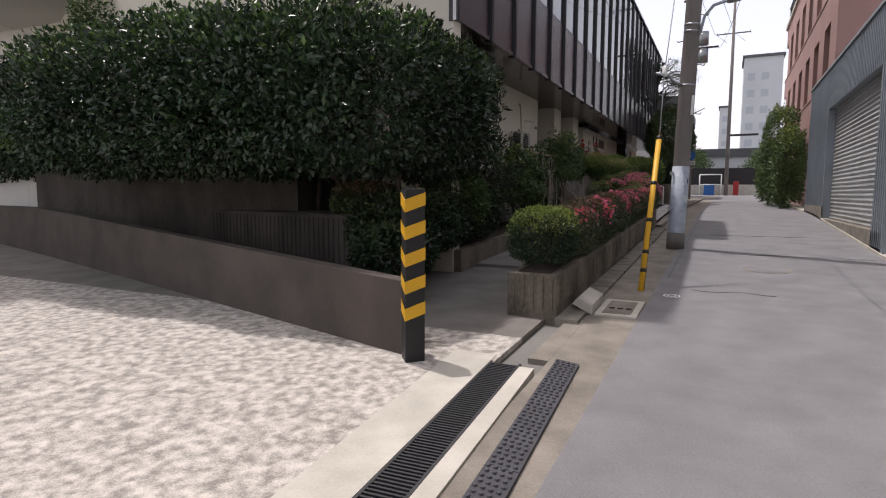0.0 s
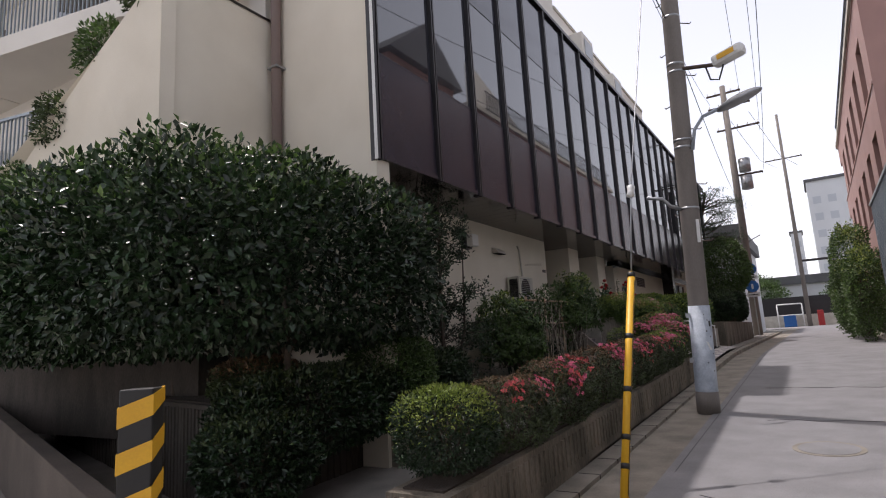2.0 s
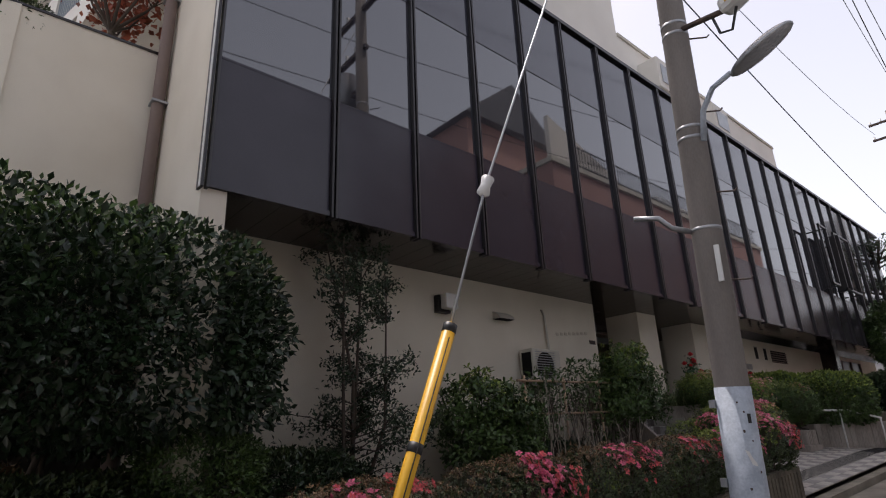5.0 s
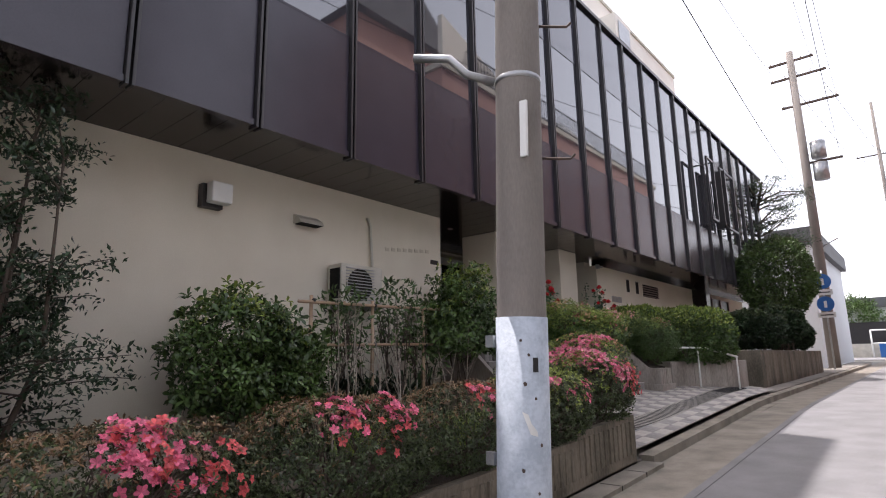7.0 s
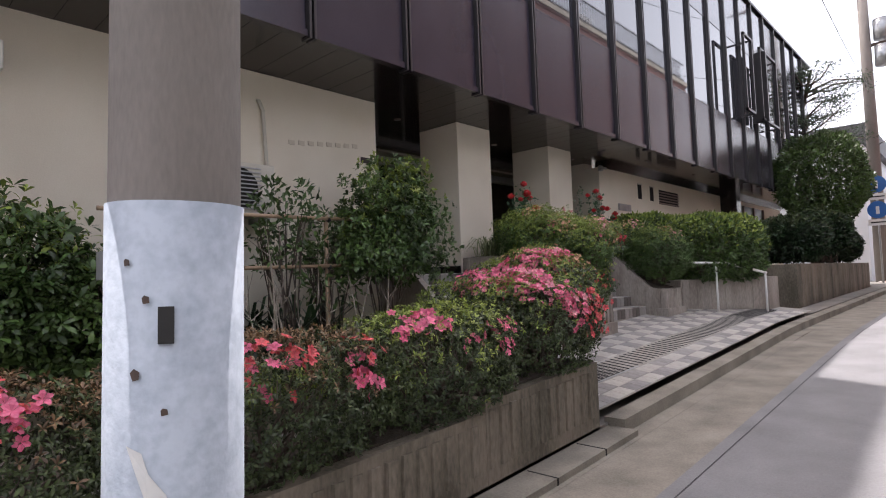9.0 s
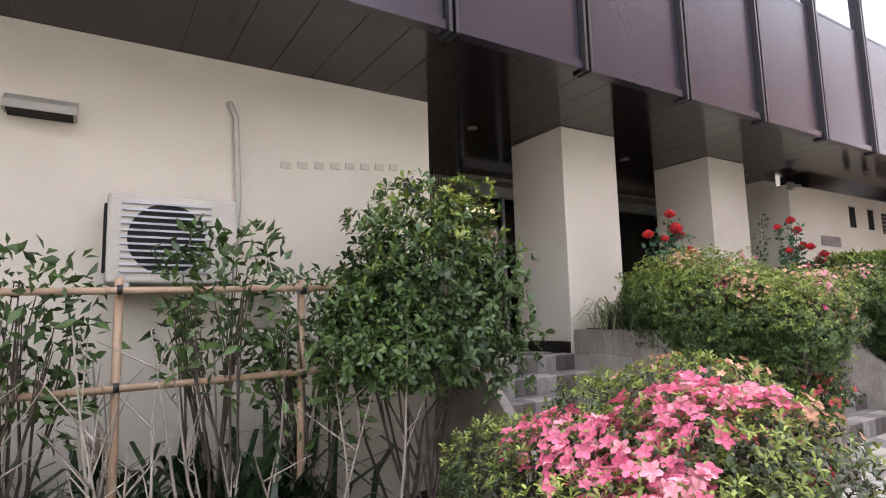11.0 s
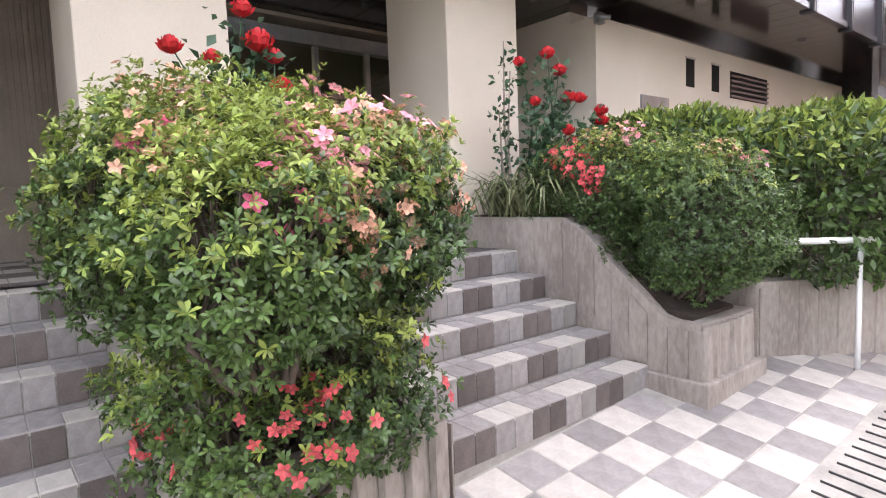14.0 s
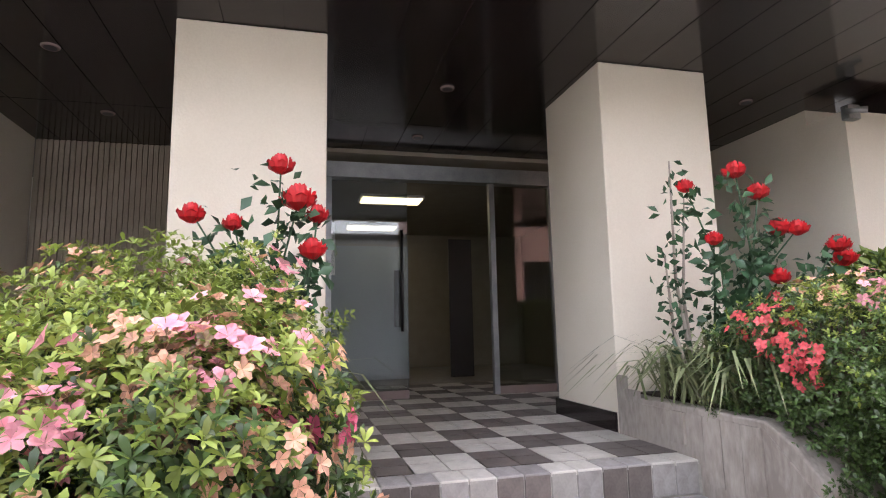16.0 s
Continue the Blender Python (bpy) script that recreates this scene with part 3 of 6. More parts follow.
wall("wall_south", -5.0, -3.10, 8.345, 8.6, 0.0, 8.95, M_PLASTER, "cream rendered corner wall beside the dark glazing")
bm = add_box(bmesh.new(), -7.6, -3.14, 8.6, 36.4, SOF + 0.008, SOF + 0.12)
for k in range(92):  # narrow metal planks with shadow gaps
    for x0, x1 in ((-7.6, -5.43), (-5.42, -3.14)):
        add_box(bm, x0, x1, 8.6 + 0.302 * k, 8.896 + 0.302 * k, SOF + 0.002, SOF + 0.0075)
soffit = tagged(part("ceiling_soffit", bm, M_SOFFIT), "dark brown glossy metal soffit under the overhang", "soffit", kind="structure")
for y, x in ((17.0, -4.6), (19.3, -4.7), (19.3, -5.7), (21.5, -4.5), (22.9, -3.6), (25.5, -3.6), (17.0, -5.6)):
    dl = thing("downlight", "small round recessed soffit downlight", "downlight", "soffit downlights", (x, y, SOF))
    bm = bmesh.new()
    bmesh.ops.create_cone(bm, cap_ends=True, segments=20, radius1=0.045, radius2=0.05, depth=0.016)
    part("rim", bm, M_BROWN, dl)
    bm = bmesh.new()
    bmesh.ops.create_cone(bm, cap_ends=True, segments=16, radius1=0.034, radius2=0.034, depth=0.02)
    part("lens", bm, M_FRAME, dl)
for y0 in (17.73, 20.10):
    col = thing("column", "cream rendered square porch column with dark skirting", "column", "porch columns")
    box("shaft", -4.91, -4.14, y0, y0 + 0.755, 1.66, SOF, M_PLASTER, col, bevel=0.008)
    box("skirting", -4.93, -4.16, y0 - 0.015, y0 + 0.77, 1.66, 1.78, M_SOFFIT, col)

# curtain wall: bays of panels and glass between black mullions
office = thing("glazed_storey", "overhanging storey of aubergine panels and dark reflective glass", "facade")
edges = [8.36] + [9.77 + 1.2 * k for k in range(22)]
CX = -3.07
for i in range(len(edges) - 1):
    y0, y1 = edges[i] + 0.045, edges[i + 1] - 0.045
    box("lower_panel", CX - 0.06, CX - 0.012, y0, y1, 3.90, 5.325, M_PANEL, office, bevel=0.004)
    w = box("glass_pane", CX - 0.05, CX - 0.02, y0, y1, 5.345, 7.435, M_GLASS, office)
    box("upper_panel", CX - 0.05, CX - 0.016, y0, y1, 7.45, 8.90, M_UPPER, office)
    box("rail", CX - 0.07, CX - 0.008, y0, y1, 5.322, 5.348, M_PANEL, office)
    box("rail", CX - 0.07, CX - 0.010, y0, y1, 7.432, 7.453, M_UPPER, office)
    box("sill", CX - 0.07, CX + 0.015, y0, y1, 3.84, 3.90, M_PANEL, office)
for i, y in enumerate(edges):
    for d in (-0.026, 0.026):
        box("mullion", CX - 0.1, CX + 0.04, y + d - 0.013, y + d + 0.013, 3.82, 8.97, M_FRAME, office)
box("coping", CX - 0.2, CX + 0.05, 8.3, 36.4, 8.97, 9.05, M_FRAME, office)
box("backing", CX - 0.35, CX - 0.1, 8.61, 36.3, 3.99, 8.95, M_SOFFIT, office)
box("end_wall", -7.0, CX - 0.36, 36.0, 36.3, 3.99, 8.9, M_WHITE, office)
box("corner_trim", CX - 0.03, CX + 0.02, 8.315, 8.343, 3.82, 8.97, M_SIGNWHITE, office)
# one casement stands open
case = thing("open_casement", "open black-framed casement windows in the dark glazing", "window")
for y0, y1 in ((28.3, 29.9), (26.9, 27.6)):
    for a, b, c, d in ((y0, y1, 7.40, 7.46), (y0, y1, 5.5, 5.56), (y0, y0 + 0.05, 5.5, 7.46), (y1 - 0.05, y1, 5.5, 7.46)):
        box("casement_frame", CX + 0.30, CX + 0.36, a, b, c, d, M_FRAME, case)
    box("stay", CX, CX + 0.3, y1 - 0.04, y1, 7.40, 7.44, M_FRAME, case)
    box("stay", CX, CX + 0.3, y1 - 0.04, y1, 5.5, 5.54, M_FRAME, case)
box("dark_leaf", CX + 0.05, CX + 0.42, 28.55, 28.62, 5.5, 7.4, M_FRAME, case)

# ---- upper white blocks, stair parapet, balcony tower ----
tagged(box("roof", -18, -3.4, 8.6, 36, 8.80, 8.895, M_PALE), "flat pale roof over the glazed storey", "roof", kind="structure")
upper = thing("upper_storeys", "white rendered set-back upper storeys above the glazing", "building")
for y0, y1, z1 in ((8.6, 15.5, 17.6), (15.5, 19.7, 15.0), (19.7, 31.0, 12.2), (31.0, 36.0, 9.6)):
    xf = -6.2 if y0 < 10 else -4.6
    xb = -8.4 if y0 < 10 else -18
    box("block", xb, xf, y0, y1, 8.9, z1, M_WHITE, upper)
    box("parapet_cap", xb - 0.05, xf + 0.05, y0, y1 - 0.01, z1, z1 + 0.1, M_PALE, upper)
for y, z in ((16.3, 12.6), (20.6, 10.6), (24.0, 10.4)):
    box("bay_box", -4.6, -4.0, y, y + 1.1, z, z + 1.0, M_WHITE, upper, bevel=0.02)
    box("bay_vent", -3.99, -3.98, y + 0.15, y + 0.95, z + 0.2, z + 0.8, M_STEEL, upper)
for y in (14.0, 16.6, 19.0):
    tube("roof_vent", [(-3.9, y, 9.05), (-3.9, y, 9.6), (-3.6, y, 9.75)], 0.11, M_STEEL, upper, sides=10)
tube("lightning_cable", [(-4.55, 8.6, 11.2), (-4.5, 16, 11.0), (-4.5, 30, 10.4)], 0.015, M_WIRE, upper, sides=5)
pipe = thing("downpipe", "brown rainwater downpipe with hopper on the corner", "downpipe")
tube("pipe", [(-4.86, 8.25, 0.5), (-4.86, 8.25, 7.9), (-4.42, 8.22, 8.6), (-4.42, 8.22, 8.9)], 0.075, M_BROWN, pipe, sides=12)
box("hopper", -4.56, -4.28, 8.06, 8.34, 8.75, 9.1, M_BROWN, pipe, bevel=0.01)
for z in (2.2, 3.9, 5.6, 7.2):
    box("clip", -4.96, -4.76, 8.16, 8.345, z, z + 0.03, M_STEEL, pipe)
par = thing("stair_parapet", "cream rendered sloping parapet of the outside stair", "parapet")
prism("east_face", [(-5.0, 6.55, 2.7), (-5.0, 8.34, 2.7), (-5.0, 8.34, 6.42), (-5.0, 6.55, 6.42)], (-0.18, 0, 0), M_PLASTER, par)
prism("south_face", [(-5.003, 6.545, 2.7), (-5.003, 6.545, 6.42), (-6.2, 6.36, 5.5), (-8.6, 6.1, 4.2), (-10.4, 6.2, 3.0), (-10.4, 6.2, 2.7)], (0.03, 0.18, 0), M_PLASTER, par)
prism("cap", [(-4.98, 6.52, 6.42), (-4.98, 8.34, 6.42), (-5.2, 8.34, 6.42), (-5.2, 6.52, 6.42)], (0, 0, 0.03), M_SOFFIT, par)
wall("wall_stair", -5.6, -5.2, 8.34, 8.6, 0.5, 8.6, M_WHITE, "white rendered wall behind the stair")
tower = thing("balcony_block", "cream apartment block with faceted angled balconies", "apartment building", at=(-6.0, 7.6, 0))
tower.rotation_euler = (0, 0, radians(4))
TOPS = ((-8.88, -2.4, 17.3), (-15.08, -8.88, 26.1), (-34.6, -15.08, 37.9))  # the block steps up away from the lane
for x0, x1, z1 in TOPS:
    box("wall", x0, x1 - 0.004, 1.7, 9, 0, z1, M_WHITE, tower)
    box("roof_edge", x0, x1 - 0.004, 1.5, 9.2, z1, z1 + 0.4, M_PALE, tower)
# saw-toothed balconies: each runs out to a pointed far corner, railed first and walled towards the point
bal = [(0, 1.7), (0, 1.0), (-0.55, 0.80), (-4.1, 0.22), (-5.6, 0.0), (-6.16, 0.95), (-6.16, 1.7)]


def walls_on(bm, ring, spans, z0, z1, thick=0.14):
    for i in spans:
        (ax, ay), (bx, by) = ring[i], ring[i + 1]
        n = Vector((by - ay, ax - bx, 0)).normalized() * thick
        add_prism(bm, [(ax, ay, z0), (bx, by, z0), (bx, by, z1), (ax, ay, z1)], n if n.y > 0 else -n)


def mesh_of(name, bm, material):
    me = bpy.data.meshes.new(name)
    bmesh.ops.recalc_face_normals(bm, faces=bm.faces)
    bm.to_mesh(me)
    bm.free()
    me.materials.append(material)
    return me


bme = mesh_of("balcony", add_prism(bmesh.new(), [(x, y, 0) for x, y in bal], (0, 0, 0.42)), M_WHITE)
parapets = []
for i in (0, 1, 3, 4):
    bm = bmesh.new()
    walls_on(bm, bal, (i,), 0.42, 1.55)
    parapets.append(mesh_of("parapet", bm, M_WHITE))
bm = bmesh.new()
(ax, ay), (bx, by) = bal[2], bal[3]
for k in range(31):
    f = k / 30
    x, y = ax + (bx - ax) * f, ay + (by - ay) * f + 0.06
    add_box(bm, x - 0.014, x + 0.014, y - 0.014, y + 0.014, 0.42, 1.42)
add_prism(bm, [(ax, ay + 0.03, 1.42), (bx, by + 0.03, 1.42), (bx, by + 0.10, 1.42), (ax, ay + 0.10, 1.42)], (0, 0, 0.06))
rme = mesh_of("railing", bm, M_GREYMETAL)
wme = mesh_of("window", add_box(bmesh.new(), -4.6, -1.0, 1.64, 1.72, 0.45, 2.4), M_GLASS)
end = [(1.3, 1.7), (1.3, 1.0), (0.5, 0.25), (-0.9, 0.02), (-1.8, -0.02), (-2.2, 0.95), (-2.2, 1.7)]
eme = mesh_of("end_balcony", add_prism(bmesh.new(), [(x, y, 0) for x, y in end], (0, 0, 0.42)), M_WHITE)
end_parapets = []
for i in range(5):
    bm = bmesh.new()
    walls_on(bm, end, (i,), 0.42, 2.0)
    end_parapets.append(mesh_of("parapet", bm, M_WHITE))
for f in range(12):
    z = 2.25 + 2.95 * f
    if 8 < z < 12.5:
        o = new("end_balcony", eme)
        o.parent, o.location = tower, (0, 0, z)
        for me in end_parapets:
            q = new("parapet", me)
            q.parent = o
    for k in range(5):
        if z + 2 > (17.3, 26.1, 40, 40, 40)[k]:
            continue
        o = new("balcony", bme)
        o.parent, o.location = tower, (-2.7 - 6.2 * k, 0, z)
        for me in parapets:
            q = new("parapet", me)
            q.parent = o
        q = tagged(new("railing", rme), kind="stuff")
        q.parent = o
        q = new("window", wme)
        q.parent, q.location = tower, (-2.7 - 6.2 * k, 0, z)
box("end_wall", -2.4, 0.3, 1.7, 6, 5.0, 14.5, M_WHITE, tower)
brown = thing("brown_tower", "tall brown apartment tower with small dark windows", "apartment building", at=(-50, 4.7, 0))
box("wall", -16, 0, -10.1, 0, 0, 49, M_BROWN, brown)
box("roof_cap", -16.1, 0.1, -10.2, 0.1, 49, 49.3, M_BROWN, brown)
for y, w, h in ((-8.3, 0.55, 1.5), (-4.3, 0.4, 0.9)):
    wb = mesh_of("window", add_box(bmesh.new(), -0.05, 0.06, -w, w, 0, h), M_FARPANE)
    for f in range(14):
        o = new("window", wb)
        o.parent, o.location = brown, (0, y, 2.5 + 3.25 * f)
annex = thing("annex", "low cream building with a brown base beyond the hedge", "building", at=(-30, -0.6, 0))
box("wall", -3, 0, -6, 5.6, 9.5, 11.9, M_WHITE, annex)
box("base", -3, -0.05, -6, 5.5, 0, 9.5, M_BROWN, annex)
box("coping", -3, 0.1, -6.1, 5.7, 11.9, 12.1, M_PALE, annex)


# ---- steps, landing, forecourt planters ----
STEP = [(-2.503 - 0.238 * i, 1.085 + 0.147 * i) for i in range(5)]
LAND = STEP[4][1]
BACK = 0.655  # the first flight stands further back than the second
bm = add_box(bmesh.new(), -7.6, STEP[4][0] - BACK - 0.01, 16.28, 17.72, 0.3, LAND - 0.006)
add_box(bm, -7.6, STEP[4][0] - 0.01, 17.72, 22.07, 0.3, LAND - 0.006)
landing = tagged(part("landing", bm, M_GROUT), "grey tiled porch landing", "floor", kind="structure")
T = 0.158


def tile_mesh(name, sx, sy, sz, material):
    bm = add_box(bmesh.new(), -sx / 2, sx / 2, -sy / 2, sy / 2, -sz, 0)
    top = [e for e in bm.edges if all(v.co.z > -1e-6 for v in e.verts)]
    bmesh.ops.bevel(bm, geom=top, offset=0.004, segments=1, affect="EDGES")
    me = bpy.data.meshes.new(name)
    bm.to_mesh(me)
    bm.free()
    me.materials.append(material)
    return me


TILE = {m.name: tile_mesh("tile", T - 0.005, T - 0.005, 0.02, m) for m in (M_TILE_L, M_TILE_D, M_TILE_B, M_TILE_M)}


def lay(parent, m, material):
    o = new("tile", TILE[material.name])
    o.parent, o.matrix_local = parent, m
    return o


stairs = []
for y0, y1, back in ((16.36, 17.72, BACK), (18.43, 20.07, 0.0)):
    st = thing("entrance_steps", "five tiled entrance steps with chequered grey tiles", "steps", "entrance steps")
    stairs.append(st)
    n = round((y1 - y0) / 0.118)
    w = (y1 - y0) / n
    for i, (x, z) in enumerate(STEP):
        x -= back
        box("step", x - 0.25 - (0.4 if i == 4 else 0), x - 0.008, y0, y1, 0.4, z - 0.006, M_GROUT, st)
        for k in range(n):
            y = y0 + w * (k + 0.5)
            dark = (k // 2 + i) % 2
            lay(st, pose(x - 0.002, y, z - 0.075, 0, 90, 0) @ Matrix.Diagonal((0.9, w / T, 1, 1)), M_TILE_B if dark else M_TILE_D if (k * 7 + i) % 3 else M_TILE_M)
            lay(st, pose(x - 0.079, y, z) @ Matrix.Diagonal((1, w / T, 1, 1)), M_TILE_L if not dark else M_TILE_D)
            if i < 4:
                lay(st, pose(x - 0.200, y, z) @ Matrix.Diagonal((0.5, w / T, 1, 1)), M_TILE_D)
# landing tiles
nx, ny = 24, 36
bmL, bmD = bmesh.new(), bmesh.new()
for i in range(nx):
    for j in range(ny):
        x, y = STEP[4][0] - 0.165 - T * (i + 0.5), 16.3 + T * (j + 0.5)
        if y < 17.72 and x + T / 2 > STEP[4][0] - BACK - 0.16:
            continue
        if -5.34 < x < -4.10 and (17.70 < y < 18.5 or 20.07 < y < 20.87):
            continue
        add_box(bmD if (i // 2 + j // 2) % 2 else bmL, x - T / 2 + 0.004, x + T / 2 - 0.004, y - T / 2 + 0.004, y + T / 2 - 0.004, LAND - 0.02, LAND)
for bm, mm in ((bmL, M_TILE_L), (bmD, M_TILE_B)):
    tagged(part("landing_tiles", bm, mm, landing), kind="stuff")
wall("stair_cheek", -4.2, -3.0, 16.27, 16.355, 0.4, 1.1, M_CONC, "grey concrete cheek wall beside the steps")
prism_stub = prism("stub", [(-4.2, 16.27, 1.1), (-3.0, 16.27, 1.1), (-3.55, 16.27, 1.62), (-4.2, 16.27, 1.95)], (0, 0.085, 0), M_CONC)
tagged(prism_stub, "sloping concrete cheek beside the entrance steps", "cheek wall", kind="structure")


def planter(y0, y1, label):
    p = thing("stair_planter", label, "planter", "stair planters")
    prof = [(-4.13, 0.6), (-4.13, 1.89), (-3.08, 1.89), (-2.96, 1.83), (-2.44, 1.36), (-2.36, 1.34), (-2.22, 1.34), (-2.20, 0.6)]
    prism("body", [(x, y0 + 0.015, z) for x, z in prof], (0, y1 - y0 - 0.03, 0), M_CONC, p, bevel=0.01)
    prism("soil", [(x, y0 + 0.1, z) for x, z in ((-4.05, 1.86), (-4.05, 1.90), (-3.1, 1.905), (-2.42, 1.385), (-2.3, 1.36), (-2.3, 1.30))], (0, y1 - y0 - 0.2, 0), M_SOIL, p)
    def top(x):
        return 1.89 if x < -3.08 else (1.34 if x > -2.4 else 1.89 + (x + 3.08) * -0.86)
    for side in (0, 1):
        yy = y1 - 0.015 if side else y0 + 0.015
        x = -4.12
        while x < -2.26:
            pr = RNG.uniform(0.003, 0.014)
            a, b = x + 0.003, min(x + 0.112, -2.2)
            ya, yb = (yy, yy + pr) if side else (yy - pr, yy)
            xs = -2.5 - (0 if side or y0 > 19 else BACK)
            lo = 0.86 if x > xs - 0.05 else 0.9 + (xs - x) * 0.6 + 0.12
            prism("board_mark", [(a, ya, lo), (b, ya, lo), (b, ya, top(b) - 0.03), (a, ya, top(a) - 0.03)], (0, yb - ya, 0), M_CONC, p)
            x += 0.115
    ribs("rib_face", (-2.2, y0 + 0.01), (-2.2, y1 - 0.01), 0.98, 0.98, 1.33, 1.33, M_CONC, p, 0.095, 0.012)
    box("plinth", -2.9, -2.16, y0 - 0.02, y1 + 0.02, 0.6, 0.98 if y0 < 19 else 1.05, M_CONC, p, bevel=0.008)
    return p


planter(17.73, 18.42, "tall board-marked concrete planter between the steps")
planter(20.07, 20.74, "sloping board-marked concrete planter beside the far steps")

# forecourt of chequered tiles, with its own drain
fore = tagged(new("tiled_forecourt"), "sloping forecourt of pale and grey square tiles", "floor", kind="structure")
vs, fs = [], []
for j in range(15):
    y = 15.60 + 0.536 * j
    vs += [(-0.94, y, P(-0.94, y) - 0.005), (-3.3, y, P(-3.3, y) - 0.005)]
raw("bed", vs, [(2 * i, 2 * i + 2, 2 * i + 3, 2 * i + 1) for i in range(14)], M_GROUT, fore)
slope = pose(0, 0, 0, math.degrees(math.atan(0.05)), math.degrees(math.atan(0.12)), 0)
S = 0.215
for i in range(8):
    for j in range(32):
        x, y = -1.64 - S * (i + 0.5), 15.66 + S * (j + 0.5)
        if x < -2.52 and not (16.36 < y < 17.72 and x > -3.2):
            continue
        if x < -2.18 and (17.62 < y < 18.5 or 20.0 < y < 20.8):
            continue
        h = (i + j) % 2
        lay(fore, pose(x, y, P(x, y) + RNG.uniform(-0.001, 0.001)) @ slope @ Matrix.Diagonal((S / T, S / T, 1, 1)), M_TILE_L if h else M_TILE_D)
for i in range(2):
    for j in range(44):
        x, y = -1.02 - T * (i + 0.5) + 0.07, 15.68 + T * (j + 0.5)
        lay(fore, pose(x, y, P(x, y)) @ slope, M_TILE_L if (i + j // 2) % 2 else M_TILE_D)
g2 = thing("drain_grate", "long grey drain grating across the tiled forecourt", "drain grate")
def tilted(name, x0, x1, y0, y1, dz, material, parent):
    return raw(name, [(x, y, P(x, y) + dz + e) for e in (0, -0.03) for x, y in ((x0, y0), (x1, y0), (x1, y1), (x0, y1))],
               [(0, 1, 2, 3), (7, 6, 5, 4), (0, 4, 5, 1), (1, 5, 6, 2), (2, 6, 7, 3), (3, 7, 4, 0)], material, parent)
tilted("pit", -1.62, -1.28, 16.1, 22.5, -0.008, M_PIT, g2)
for x in (-1.625, -1.30):
    tilted("rim", x, x + 0.02, 16.1, 22.5, 0.004, M_STEEL, g2)
for k in range(11):
    x = -1.59 + 0.027 * k
    tilted("bar", x, x + 0.009, 16.1, 22.5, 0.002, M_GRATE, g2)
for k in range(64):
    tilted("cross_bar", -1.60, -1.30, 16.12 + 0.1 * k, 16.127 + 0.1 * k, 0.003, M_GRATE, g2)

# ---- porch: ribbed wall, glazed doors, lobby ----
rw = thing("ribbed_wall", "ribbed stone-coloured wall beside the glazed doors", "wall")
box("backing", -6.6, -6.32, 16.27, 17.95, LAND - 0.02, SOF, M_RIB, rw)
bm = bmesh.new()
for k in range(40):
    y = 16.29 + 0.0415 * k
    add_box(bm, -6.33, -6.30 + RNG.uniform(-0.004, 0.004), y, y + 0.026, LAND, SOF)
part("ribs", bm, M_RIB, rw, "fine upright ribs")
doors = tagged(new("door_1"), "aluminium-framed glass entrance doors, closed", "door", kind="structure")
DX = -6.22
M_CLEAR = bpy.data.materials.new("clear_glass")
M_CLEAR.use_nodes = True
nt = M_CLEAR.node_tree
gl, tp, mx = nt.nodes.new("ShaderNodeBsdfGlossy"), nt.nodes.new("ShaderNodeBsdfTransparent"), nt.nodes.new("ShaderNodeMixShader")
gl.inputs["Roughness"].default_value = 0.02
tp.inputs[0].default_value = (0.78, 0.80, 0.78, 1)
fr = nt.nodes.new("ShaderNodeFresnel")
fr.inputs[0].default_value = 1.6
nt.links.new(fr.outputs[0], mx.inputs[0])
nt.links.new(tp.outputs[0], mx.inputs[1])
nt.links.new(gl.outputs[0], mx.inputs[2])
nt.links.new(mx.outputs[0], nt.nodes["Material Output"].inputs[0])
box("header", DX - 0.06, DX + 0.05, 17.95, 22.07, 3.62, 3.76, M_STEEL, doors, "brushed aluminium header")
for y in (17.97, 18.60, 20.11, 20.72, 22.02):
    box("door_post", DX - 0.03, DX + 0.03, y - 0.025, y + 0.025, LAND, 3.62, M_STEEL, doors)
for y0, y1 in ((17.995, 18.575), (18.625, 19.30), (20.135, 20.695), (20.745, 21.995)):
    o = box("glass_pane", DX - 0.006, DX + 0.006, y0, y1, LAND + 0.07, 3.60, M_CLEAR, doors)
    o.visible_shadow = False
    box("bottom_rail", DX - 0.02, DX + 0.02, y0, y1, LAND, LAND + 0.07, M_BROWN, doors)
for y in (19.24,):
    tube("pull_handle", [(DX + 0.05, y, 2.25), (DX + 0.05, y, 3.15)], 0.014, M_FRAME, doors)
wall("wall_lobby_back", -10.6, -10.4, 16.3, 22.4, LAND - 0.15, 4.2, M_INNER, "beige back wall of the lobby")
wall("wall_lobby_left", -10.4, -6.62, 17.6, 17.9, LAND - 0.15, 4.2, M_INNER, "beige side wall of the lobby")
wall("wall_lobby_right", -10.4, -7.51, 22.1, 22.4, LAND - 0.15, 4.2, M_INNER, "beige side wall of the lobby")
wall("floor_lobby", -10.4, -7.6, 17.9, 22.1, LAND - 0.2, LAND - 0.015, M_TILE_D, "grey tiled lobby floor", "floor")
wall("ceiling_lobby", -10.4, -6.1, 17.9, 22.07, SOF - 0.04, SOF - 0.002, M_INNER, "pale lobby ceiling", "ceiling")
part_wall = thing("blue_partition", "blue-grey panelled partition inside the lobby", "partition")
box("panel", -8.3, -8.2, 17.95, 19.68, LAND, 3.3, M_BLUEWALL, part_wall)
box("slot_window", -8.199, -8.19, 19.5, 19.6, 2.3, 3.0, M_FRAME, part_wall)
box("dark_leaf", -8.19, -8.16, 20.2, 20.5, LAND, 3.4, M_FRAME, part_wall)
